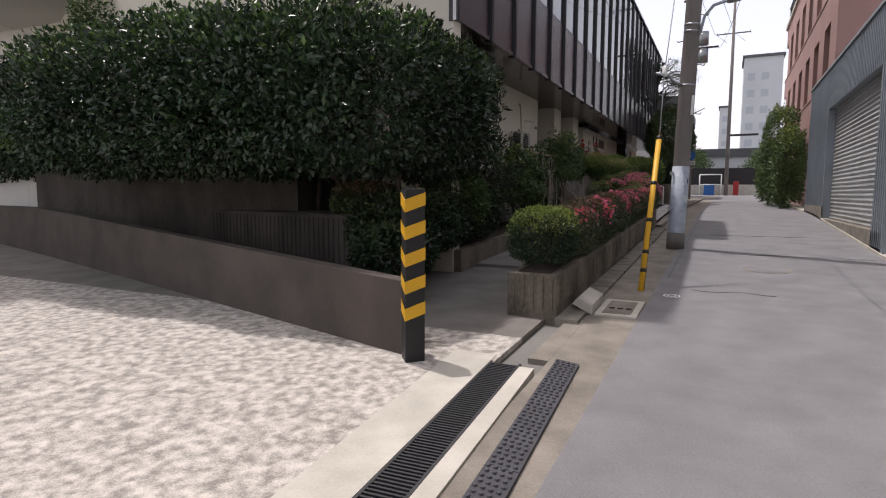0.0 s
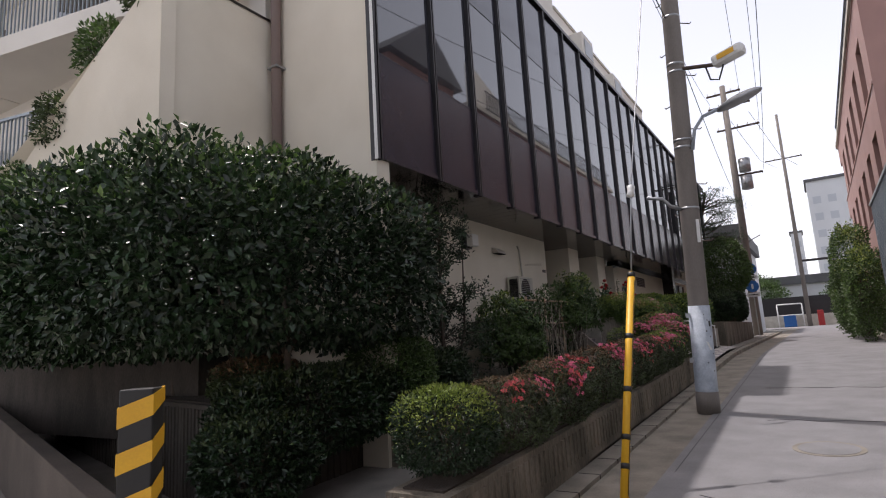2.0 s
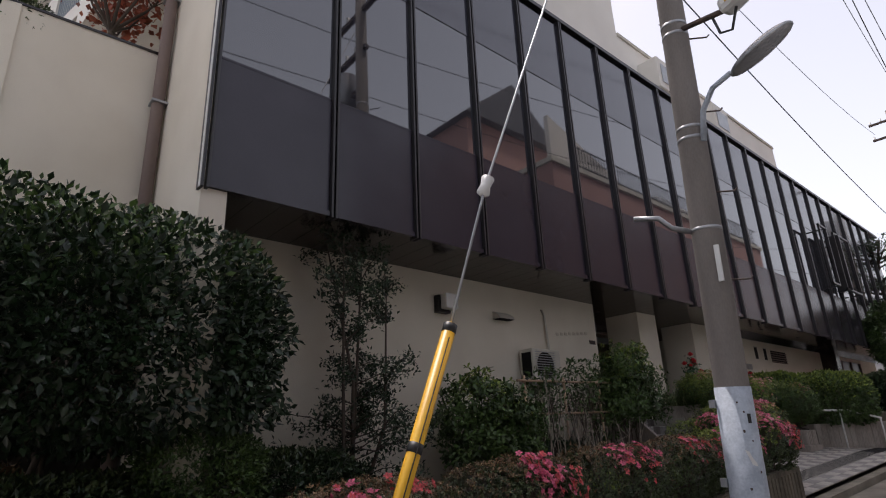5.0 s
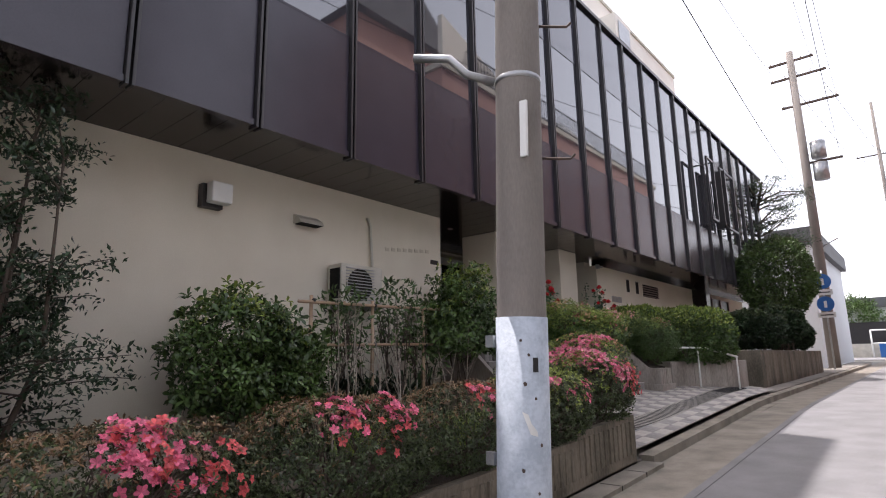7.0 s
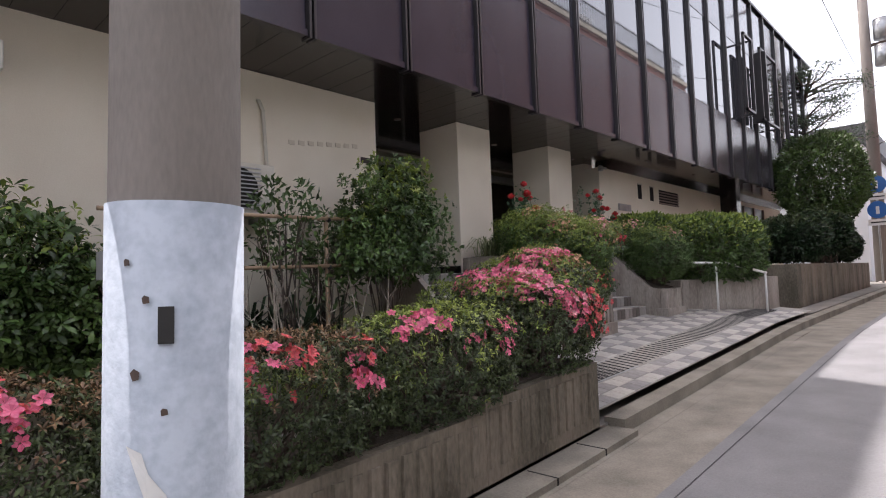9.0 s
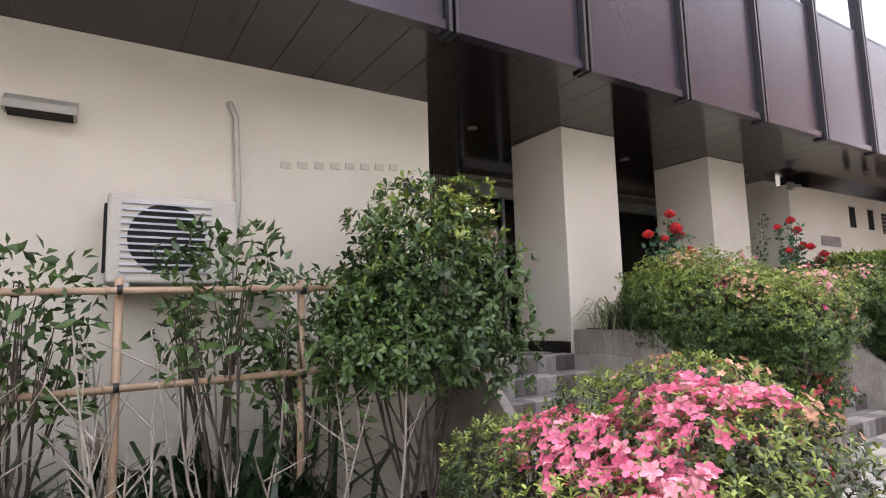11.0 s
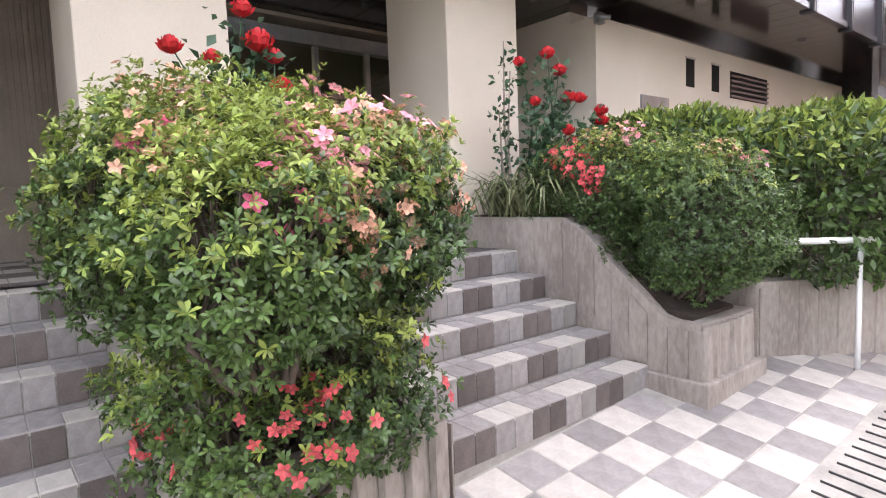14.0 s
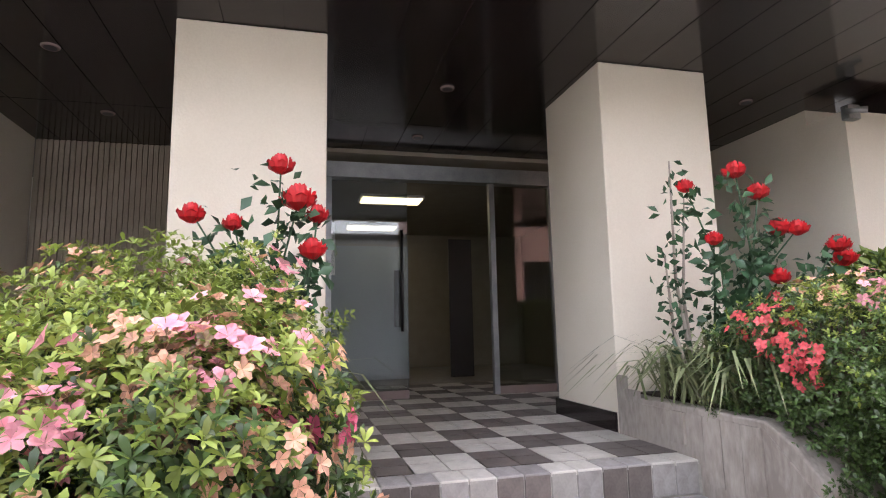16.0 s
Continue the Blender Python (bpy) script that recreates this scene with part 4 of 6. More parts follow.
# the rear panel is added for the front light's reflection in the partition
for x, y in ((-7.75, 19.4), (-9.6, 19.4)):
    lp = thing("ceiling_light", "glowing rectangular lobby ceiling light, the rear one drawn for its reflection", "ceiling light", "lobby lights")
    box("frame", x - 0.17, x + 0.17, y - 0.37, y + 0.37, SOF - 0.075, SOF - 0.042, M_SIGNWHITE, lp)
    box("diffuser", x - 0.15, x + 0.15, y - 0.35, y + 0.35, SOF - 0.09, SOF - 0.074, M_LAMP, lp)
notice = thing("notice_sheet", "white paper notice behind the door glass", "notice")
box("sheet", DX - 0.022, DX - 0.017, 18.28, 18.66, 2.75, 3.22, M_SIGNWHITE, notice)
for k in range(5):
    box("text_bar", DX - 0.0165, DX - 0.015, 18.33, 18.60, 2.85 + 0.065 * k, 2.87 + 0.065 * k, M_STEEL, notice)

# ---- things on the walls ----
ac = thing("air_conditioner", "beige outdoor air conditioner on wall brackets", "air conditioner")
box("body", -4.18, -3.90, 13.95, 14.66, 2.28, 2.80, M_PALE, ac, bevel=0.015)
for k in range(11):
    box("grille_slat", -3.90, -3.885, 14.02, 14.50, 2.34 + 0.04 * k, 2.352 + 0.04 * k, M_STEEL, ac)
bm = bmesh.new()
bmesh.ops.create_cone(bm, cap_ends=True, segments=28, radius1=0.21, radius2=0.21, depth=0.01)
o = part("fan_opening", bm, M_PIT, ac)
o.matrix_local = pose(-3.897, 14.26, 2.54, 0, 90, 0)
for k in range(9):
    box("side_slat", -4.12 + 0.022 * k, -4.11 + 0.022 * k, 13.935, 13.952, 2.35, 2.74, M_PIT, ac)
for y in (14.05, 14.55):
    box("bracket", -4.22, -3.86, y - 0.02, y + 0.02, 2.22, 2.28, M_STEEL, ac)
tube("hose", [(-4.19, 14.70, 2.3), (-4.17, 14.72, 2.9), (-4.19, 14.70, 3.45), (-4.20, 14.66, 3.55), (-4.24, 14.66, 3.56)], 0.02, M_PALE, ac)
wl = thing("wall_lamp", "white boxy wall lamp on a dark back plate", "wall lamp")
box("back_plate", -4.22, -4.12, 12.18, 12.42, 3.24, 3.50, M_FRAME, wl)
box("shade", -4.12, -3.98, 12.22, 12.46, 3.28, 3.51, M_SIGNWHITE, wl, bevel=0.015)
vt = thing("wall_vent", "small beige hooded vent on the cream wall", "vent")
prism("hood", [(-4.22, 13.42, 3.40), (-4.22, 13.42, 3.28), (-4.06, 13.42, 3.27), (-4.10, 13.42, 3.33)], (0, 0.36, 0), M_PALE, vt)
box("slot", -4.2, -4.07, 13.44, 13.76, 3.262, 3.272, M_PIT, vt)
sg = thing("name_lettering", "row of dark metal letter shapes on the cream wall", "sign")
for k in range(8):
    y = 15.02 + 0.125 * k
    z = 3.12 + 0.012 * k
    for a, b, c, d in ((0.0, 0.075, 0.02, 0.07),):
        box("letter_bar", -4.22, -4.212, y + a, y + b, z + c, z + d, M_LETTER, sg)
box("plate", -4.22, -4.208, 16.02, 16.2, 3.06, 3.13, M_FRAME, sg, "dark small plate")
for y, a, b in ((23.82, 3.24, 3.56), (24.45, 3.24, 3.56)):
    v = thing("vent_slot", "narrow dark vent slot in the cream wall", "vent", "wall vents")
    box("recess", -4.30, -4.238, y, y + 0.2, a, b, M_PIT, v)
    box("lip", -4.24, -4.225, y - 0.015, y + 0.215, b, b + 0.02, M_PALE, v)
v = thing("louvre_vent", "brown louvred vent grille in the cream wall", "vent")
box("recess", -4.30, -4.237, 24.95, 26.1, 3.2, 3.54, M_PIT, v)
for k in range(5):
    box("slat", -4.25, -4.215, 24.95, 26.1, 3.21 + 0.065 * k, 3.235 + 0.065 * k, M_BROWN, v)
v = thing("letter_slot", "grey metal box in the cream wall", "wall box")
box("box", -4.26, -4.215, 22.85, 23.4, 2.92, 3.06, M_STEEL, v)
cc = thing("security_camera", "small grey security camera on the wall corner", "security camera")
box("mount", -4.24, -4.18, 22.05, 22.15, 3.66, 3.76, M_STEEL, cc)
tube("body", [(-4.17, 22.0, 3.70), (-4.07, 22.08, 3.68)], 0.022, M_STEEL, cc, sides=12)
far_en = thing("far_entrance", "dark far entrance doors under the overhang", "doorway")
box("opening", -4.26, -4.22, 30.2, 33.6, 1.0, 3.6, M_FRAME, far_en)
for y in (30.2, 31.3, 32.4, 33.5):
    box("door_post", -4.22, -4.17, y, y + 0.08, 1.0, 3.6, M_BROWN, far_en)
box("pillar", -4.24, -3.8, 29.3, 29.7, 0.7, SOF, M_SOFFIT, far_en)

# ---- utility poles and guy wire ----
def pole_top(p, z, arms, material=M_RUST):
    for zz, a, b in arms:
        box("crossarm", a, b, -0.05, 0.05, zz, zz + 0.09, material, p)
        for x in np.linspace(a + 0.08, b - 0.08, 5):
            if abs(x) > 0.15:
                tube("insulator", [(x, 0, zz + 0.09), (x, 0, zz + 0.15), (x, 0, zz + 0.16), (x, 0, zz + 0.24)], [0.02, 0.045, 0.03, 0.045], M_SIGNWHITE, p, sides=8)


PZ = G(12.2)
pole = thing("utility_pole", "concrete utility pole with painted steel sleeve at its foot", "utility pole", at=(-0.19, 12.2, PZ))
tube("shaft", [(0, 0, -0.1), (0, 0, 1.0), (0, 0, 3), (0, 0, 6), (0, 0, 12.2)], [0.150, 0.148, 0.142, 0.132, 0.105], M_POLE, pole, sides=28)
tube("steel_sleeve", [(0, 0, 0.0), (0, 0, 0.35), (0, 0, 1.555)], [0.158, 0.156, 0.153], M_STEELWRAP, pole, "worn blue-grey painted steel sleeve", sides=28)
tube("base_collar", [(0, 0, 0.0), (0, 0, 0.30)], [0.162, 0.160], M_POLE, pole, sides=28)
for z in (0.72, 1.38):
    box("sleeve_tab", -0.175, -0.12, -0.125, -0.09, z, z + 0.07, M_STEEL, pole)
o = box("rust_patch", -0.002, 0.002, -0.016, 0.016, 1.245, 1.325, M_BLACK, pole)
o.matrix_local = pose(0, 0, 0, 0, 0, -29) @ Matrix.Translation((0.1555, 0, 0))
def patch(name, angle, z, outline, material, label):
    """A thin irregular patch lying on the sleeve's curve."""
    vs = []
    for u, v in outline:
        a = radians(angle) + u / 0.156
        vs.append((0.1572 * math.cos(a), 0.1572 * math.sin(a), z + v))
    vs.append((0.1575 * math.cos(radians(angle)), 0.1575 * math.sin(radians(angle)), z))
    n = len(outline)
    raw(name, vs, [(k, (k + 1) % n, n) for k in range(n)], material, pole, label)


patch("scrape", -43, 0.97, [(-0.045, 0.06), (-0.01, 0.045), (0.005, 0.0), (0.04, -0.045), (0.045, -0.075), (0.0, -0.06), (-0.02, -0.005)], M_SIGNWHITE, "white scraped patch of paint")
for angle, z, k in ((-52, 1.18, 1.0), (-30, 1.10, 0.6), (-44, 1.34, 0.7), (-18, 0.85, 0.8), (-58, 0.72, 0.9), (-26, 0.60, 0.7), (-60, 1.42, 0.6)):
    patch("chip", angle, z, [(-0.012 * k, 0.004), (-0.003, 0.014 * k), (0.010 * k, 0.006), (0.008, -0.010 * k), (-0.006, -0.013 * k)], M_RUST, "chip of rusted paint")
for z in (3.03, 4.0, 4.12, 5.25, 5.38, 6.2, 6.6, 7.0, 7.6):
    tube("band", [(0, 0, z), (0, 0, z + 0.035)], 0.150 - 0.0036 * z + 0.006, M_STEEL, pole, sides=24)
for k in range(14):
    z, s = 2.1 + 0.45 * k, (1 if k % 2 else -1)
    tube("step_bolt", [(0.1 * s, 0.1, z), (0.24 * s, 0.22, z), (0.26 * s, 0.24, z + 0.03)], 0.009, M_RUST, pole, sides=6)
tube("bracket", [(-0.10, -0.12, 3.04), (-0.22, -0.25, 3.08), (-0.32, -0.3, 3.2), (-0.52, -0.42, 3.22)], 0.028, M_STEEL, pole)
box("label_strip", 0.095, 0.14, -0.135, -0.115, 2.5, 2.85, M_SIGNWHITE, pole)
tube("lamp_arm", [(0.14, -0.06, 3.95), (0.2, -0.1, 4.25), (0.34, -0.14, 4.42), (0.55, -0.2, 4.46)], 0.028, M_STEELWRAP, pole)
bm = bmesh.new()
bmesh.ops.create_uvsphere(bm, u_segments=20, v_segments=10, radius=1)
for vv in bm.verts:
    vv.co = Vector((vv.co.x * 0.34, vv.co.y * 0.11, vv.co.z * (0.09 if vv.co.z > 0 else 0.05)))
o = part("lamp_head", bm, M_STEEL, pole, "grey cobra-head street lamp", smooth=True)
o.matrix_local = pose(0.86, -0.28, 4.50, 0, -12, -18)
tube("box_arm", [(0.1, -0.05, 5.3), (0.62, -0.15, 5.18)], 0.03, M_RUST, pole)
bm = add_box(bmesh.new(), -0.24, 0.24, -0.1, 0.1, -0.09, 0.1, 0.06)
o = part("equipment_box", bm, M_SIGNWHITE, pole, "white equipment case with a yellow label", smooth=False)
o.matrix_local = pose(0.78, -0.18, 5.26, 0, -8, -20)
box("yellow_label", -0.13, 0.13, -0.106, -0.1, -0.03, 0.05, M_YELLOW, o)
tube("box_cable", [(0.45, -0.12, 5.2), (0.5, -0.12, 4.98), (0.62, -0.14, 4.94), (0.7, -0.16, 5.15)], 0.014, M_WIRE, pole)
tube("transformer", [(0.5, -0.05, 7.75), (0.5, -0.05, 7.8), (0.5, -0.05, 8.5), (0.5, -0.05, 8.55)], [0.2, 0.25, 0.25, 0.18], M_STEEL, pole, "grey drum transformer", sides=20)
box("transformer_bracket", 0.1, 0.4, -0.1, 0.0, 7.9, 8.0, M_RUST, pole)
pole_top(pole, 8, ((8.9, -0.2, 1.3), (9.9, -0.8, 1.0)))
pole.rotation_euler = (0, radians(1.9), 0)
guy = thing("guy_wire", "steel guy wire with yellow and black guard tube", "guy wire")
GB, GT = Vector((-0.28, 8.08, G(8.08) - 0.02)), Vector((-0.21, 8.89, 2.05))
d = (GT - GB)
def along(f):
    return GB + d * f
tube("guard", [along(0), along(1)], 0.038, M_YELLOW, guy, sides=14)
for f in (0.125, 0.24, 0.44, 0.68, 0.985):
    tube("black_ring", [along(f - 0.009), along(f + 0.014)], 0.0405, M_BLACK, guy, sides=14)
tube("seam", [along(0.02) + Vector((0.036, -0.012, 0)), along(0.96) + Vector((0.036, -0.012, 0))], 0.004, M_BLACK, guy, sides=5)
up = Vector((0.08, 12.02, PZ + 9.3))
tube("wire", [along(1), Vector((-0.21, 9.25, 3.0)), up], 0.009, M_STEEL, guy, sides=6)
iv = (up - Vector((-0.21, 9.25, 3.0))).normalized()
ic = Vector((-0.21, 9.25, 3.0))
tube("insulator", [ic - iv * 0.08, ic - iv * 0.06, ic - iv * 0.01, ic + iv * 0.01, ic + iv * 0.06, ic + iv * 0.08], [0.02, 0.045, 0.035, 0.035, 0.045, 0.02], M_SIGNWHITE, guy, "white ceramic guy insulator", sides=12)

p2 = thing("utility_pole", "far concrete utility pole with transformers and signs", "utility pole", at=(-1.55, 38.5, G(38.5)))
tube("shaft", [(0, 0, 0), (0, 0, 14.5)], [0.23, 0.15], M_POLE, p2, sides=20)
pole_top(p2, 12, ((13.2, -0.9, 1.3), (11.8, -0.6, 1.6), (14.0, -0.9, 0.9)))
for z in (8.2, 9.2):
    tube("transformer", [(0.55, 0, z), (0.55, 0, z + 0.75)], 0.3, M_STEEL, p2, "grey drum transformer", sides=18)
box("transformer_arm", 0.1, 1.4, -0.05, 0.05, 9.0, 9.1, M_RUST, p2)
tube("lamp_arm", [(0.1, 0, 5.2), (0.8, -0.2, 5.5)], 0.03, M_STEEL, p2)
sp = thing("road_sign", "blue round road signs on a thin steel post", "road sign", at=(-1.35, 36.6, G(36.6)))
tube("post", [(0, 0, 0), (0, 0, 4.0)], 0.035, M_STEEL, sp)
for z in (3.55, 2.65):
    bm = bmesh.new()
    bmesh.ops.create_cone(bm, cap_ends=True, segments=28, radius1=0.3, radius2=0.3, depth=0.02)
    o = part("disc", bm, M_BLUE, sp, "round blue sign disc")
    o.matrix_local = pose(0, -0.05, z, 90)
    box("symbol", -0.05, 0.05, -0.07, -0.062, z - 0.15, z + 0.12, M_SIGNWHITE, sp)
    box("sub_plate", -0.3, 0.3, -0.06, -0.04, z - 0.55, z - 0.33, M_SIGNWHITE, sp)
    box("text_bar", -0.22, 0.22, -0.066, -0.061, z - 0.46, z - 0.42, M_FRAME, sp)
p3 = thing("utility_pole", "thin far utility pole at the cross street", "utility pole", at=(0.55, 64, G(64)))
tube("shaft", [(0, 0, 0), (0, 0, 20)], [0.2, 0.11], M_POLE, p3, sides=14)
pole_top(p3, 18, ((15.6, -1.5, 1.5),))
box("lamp", -0.1, 2.6, -0.1, 0.1, 5.8, 6.0, M_FRAME, p3)
cab = thing("overhead_cables", "black overhead cables between the poles", "cables")
for z0, z1, x0, x1, sag in ((9.7, 14.4, -1.0, -2.3, 0.5), (9.7, 14.4, 0.8, -0.7, 0.5), (8.7, 12.3, 1.2, 0.0, 0.6), (7.1, 9.8, 1.3, -0.2, 0.8), (6.2, 8.0, -0.05, -1.4, 0.5)):
    for a, b, za, zb, xa, xb in ((12.2, 38.5, PZ + z0, z1, x0, x1), (-30, 12.2, z0 - 1.2, PZ + z0, x0 + 1.0, x0)):
        tube("cable", [(xa + (xb - xa) * f, a + (b - a) * f, za + (zb - za) * f - sag * 4 * f * (1 - f)) for f in np.linspace(0, 1, 13)], 0.009, M_WIRE, cab, sides=4)
for xa, xb, za, zb in ((-1.5, 0.0, 13.5, 16.0), (-0.4, 1.6, 13.5, 16.0)):
    tube("cable", [(xa, 38.5, za), ((xa + xb) / 2, 51, (za + zb) / 2 - 1), (xb, 64, zb)], 0.014, M_WIRE, cab, sides=4)

# ---- the lane's other side ----
gar = thing("garage", "grey metal-clad garage with a raised roller shutter", "garage")
GX = 3.02
GZ = 4.62
for y0, y1, z0, z1 in ((12.15, 13.1, 0.3, GZ), (19.1, 23.0, 0.3, GZ), (13.1, 19.1, 3.56, GZ)):
    box("cladding", GX, GX + 0.3, y0, y1 - 0.003, z0, z1, M_GREYMETAL, gar)
for k in range(int((23.0 - 12.15) / 0.15)):
    y = 12.17 + 0.15 * k
    z0 = 3.57 if 13.0 < y < 19.1 else 0.35
    box("seam", GX - 0.012, GX + 0.001, y, y + 0.03, z0, GZ - 0.02, M_GREYMETAL, gar)
box("south_wall", GX + 0.001, 11, 12.16, 12.3, 0.0, GZ, M_GREYMETAL, gar)
box("north_wall", GX + 0.3, 11, 22.8, 22.997, 0.0, GZ, M_GREYMETAL, gar)
box("roof", GX + 0.3, 11, 12.3, 22.8, GZ - 0.2, GZ - 0.05, M_GREYMETAL, gar)
box("roof_trim", GX - 0.04, GX + 0.34, 12.1, 23.04, GZ, GZ + 0.07, M_STEEL, gar)
box("floor", GX, 11, 12.3, 22.8, 0.2, 0.62, M_CURB, gar)
for k in range(30):
    z = 0.6 + 0.1 * k
    prism("shutter_slat", [(GX + 0.20, 13.1, z), (GX + 0.17, 13.1, z + 0.05), (GX + 0.20, 13.1, z + 0.1), (GX + 0.23, 13.1, z + 0.05)], (0, 6.0, 0), M_SHUTTER, gar)
box("plinth", GX - 0.02, GX + 0.02, 19.1, 23.0, 0.3, 0.95, M_CURB, gar)
fen = thing("corrugated_fence", "grey corrugated metal fence with top rail beside the lane", "fence")
for k in range(50):
    y = 7.0 + 0.1 * k
    prism("sheet_rib", [(3.36, y, G(y)), (3.32, y + 0.025, G(y)), (3.32, y + 0.06, G(y)), (3.36, y + 0.085, G(y)), (3.36, y + 0.1, G(y)), (3.38, y + 0.1, G(y)), (3.38, y, G(y))], (0, 0, 2.0), M_GREYMETAL, fen)
tube("rail", [(3.34, 7.0, G(7) + 2.03), (3.34, 12.1, G(12) + 2.03)], 0.035, M_STEEL, fen)
for y in (7.1, 8.7, 10.3, 11.9):
    tube("post", [(3.41, y, G(y)), (3.41, y, G(y) + 2.05)], 0.025, M_STEEL, fen)
pink = thing("pink_apartments", "salmon-pink tiled apartment house with dark windows", "apartment building")
PXF = 3.6
box("wall", PXF + 0.25, 16, 23.06, 42.6, 0, 11.4, M_PINK, pink)
box("roof_edge", PXF - 0.1, 16.2, 22.95, 42.7, 11.4, 11.6, M_PALE, pink)
box("penthouse", 7.4, 13.4, 22.4, 28.0, 11.6, 15.0, M_PINK, pink)
prism("penthouse_roof", [(7.0, 22.0, 15.0), (7.0, 28.4, 15.0), (7.0, 25.2, 17.6)], (6.8, 0, 0), M_ROOF, pink)
prism("terrace_wall", [(3.75, 23.3, 11.6), (3.75, 29.0, 11.6), (3.75, 23.3, 13.6)], (0.2, 0, 0), M_WHITE, pink)
for k in range(88):
    box("railing_bar", PXF + 0.03, PXF + 0.055, 24.6 + 0.2 * k, 24.625 + 0.2 * k, 11.6, 12.6, M_FRAME, pink)
for z in (11.75, 12.58):
    box("railing_rail", PXF + 0.02, PXF + 0.065, 24.5, 42.5, z, z + 0.05, M_FRAME, pink)
box("rooftop_unit", 4.6, 5.6, 33.0, 34.5, 11.6, 12.9, M_FARWHITE, pink)
box("stair_head", 6.0, 9.0, 36.0, 40.0, 11.6, 14.0, M_WHITE, pink)
box("string_course", PXF + 0.3, 16, 23.02, 23.06, 8.0, 8.15, M_BROWN, pink)
for f in range(3):
    z = 2.1 + 3.1 * f
    box("spandrel", PXF, PXF + 0.25, 23.06, 42.6, z + 2.0, z + 3.1, M_PINK, pink)
    box("ledge", PXF - 0.03, PXF, 23.06, 42.6, z + 3.02, z + 3.1, M_PINK, pink)
    for k in range(7):
        y = 23.06 + 2.79 * k
        box("pier", PXF, PXF + 0.25, y, y + 1.4, z, z + 2.0, M_PINK, pink)
        w = box("window", PXF + 0.2, PXF + 0.25, y + 1.4, y + 2.79, z, z + 2.0, M_GLASS, pink)
        box("frame", PXF + 0.14, PXF + 0.2, y + 2.05, y + 2.13, z, z + 2.0, M_FRAME, w)
        box("frame", PXF + 0.14, PXF + 0.2, y + 1.4, y + 2.79, z + 1.94, z + 2.0, M_FRAME, w)
w = box("side_window", 5.6, 7.2, 23.0, 23.05, 8.8, 10.4, M_GLASS, pink)
house = thing("house", "gabled house with upper balcony across the lane", "house")
box("wall", 4.2, 12, -3.0, 7.0, 0, 6.2, M_BROWN, house)
prism("roof", [(3.8, -3.4, 6.2), (3.8, 7.4, 6.2), (3.8, 2.0, 9.4)], (8.8, 0, 0), M_ROOF, house)
for y in (-1.6, 1.4, 4.4):
    for z in (1.0, 3.8):
        w = box("window", 4.15, 4.2, y, y + 1.5, z, z + 1.3, M_GLASS, house)
        box("frame", 4.12, 4.15, y - 0.06, y + 1.56, z - 0.06, z, M_SIGNWHITE, w)
house2 = thing("house", "low white house with stair and railings", "house")
box("wall", 4.4, 11, 8.0, 11.6, 0, 5.6, M_WHITE, house2)
box("roof", 4.0, 11.4, 7.7, 11.9, 5.6, 5.8, M_ROOF, house2)
for k in range(16):
    box("railing_bar", 4.02, 4.06, 7.9 + 0.22 * k, 7.94 + 0.22 * k, 5.8, 6.7, M_FRAME, house2)
box("railing_rail", 4.0, 4.08, 7.8, 11.8, 6.7, 6.76, M_FRAME, house2)
low = thing("stair_house", "distant house with an outside metal stair", "house", at=(5.0, 46, G(46)))
box("wall", 0, 8, 0, 10, 0, 5.6, M_FARWHITE, low)
box("roof", -0.3, 8.3, -0.3, 10.3, 5.6, 5.8, M_ROOF, low)
for k in range(12):
    box("stair_baluster", -0.9, -0.84, 0.8 * k, 0.8 * k + 0.06, 3.4 + 0.05 * k, 5.1, M_GREYMETAL, low)
box("stair_rail", -0.92, -0.82, 0, 9.6, 5.1, 5.2, M_GREYMETAL, low)
box("stair_deck", -0.95, 0, 0, 9.6, 3.1, 3.3, M_GREYMETAL, low)
endw = thing("boundary_wall", "low pale wall with dark fence at the street's end", "wall")
box("wall", -22, 26, 66.5, 66.8, 0.8, 2.3, M_PALE, endw)
box("fence", -22, 26, 66.6, 66.7, 2.3, 4.0, M_FRAME, endw)
gate = thing("white_barrier", "white tubular barrier by the far wall", "barrier")
for x in (-1.9, 0.1):
    tube("upright", [(x, 65, 1.2), (x, 65, 3.3)], 0.06, M_SIGNWHITE, gate)
tube("rail", [(-1.9, 65, 3.3), (0.1, 65, 3.3)], 0.06, M_SIGNWHITE, gate)
tube("rail", [(-1.9, 65, 2.3), (0.1, 65, 2.3)], 0.05, M_SIGNWHITE, gate)
bn = thing("blue_bin", "blue plastic bin beside the far wall", "bin")
box("body", -1.5, -0.5, 65.4, 66.0, 1.2, 2.3, M_BLUE, bn, bevel=0.05)
rp = thing("red_post", "red post box by the far wall", "post box")
box("body", 1.2, 1.7, 65.4, 65.9, 1.2, 2.6, M_RED, rp, bevel=0.05)
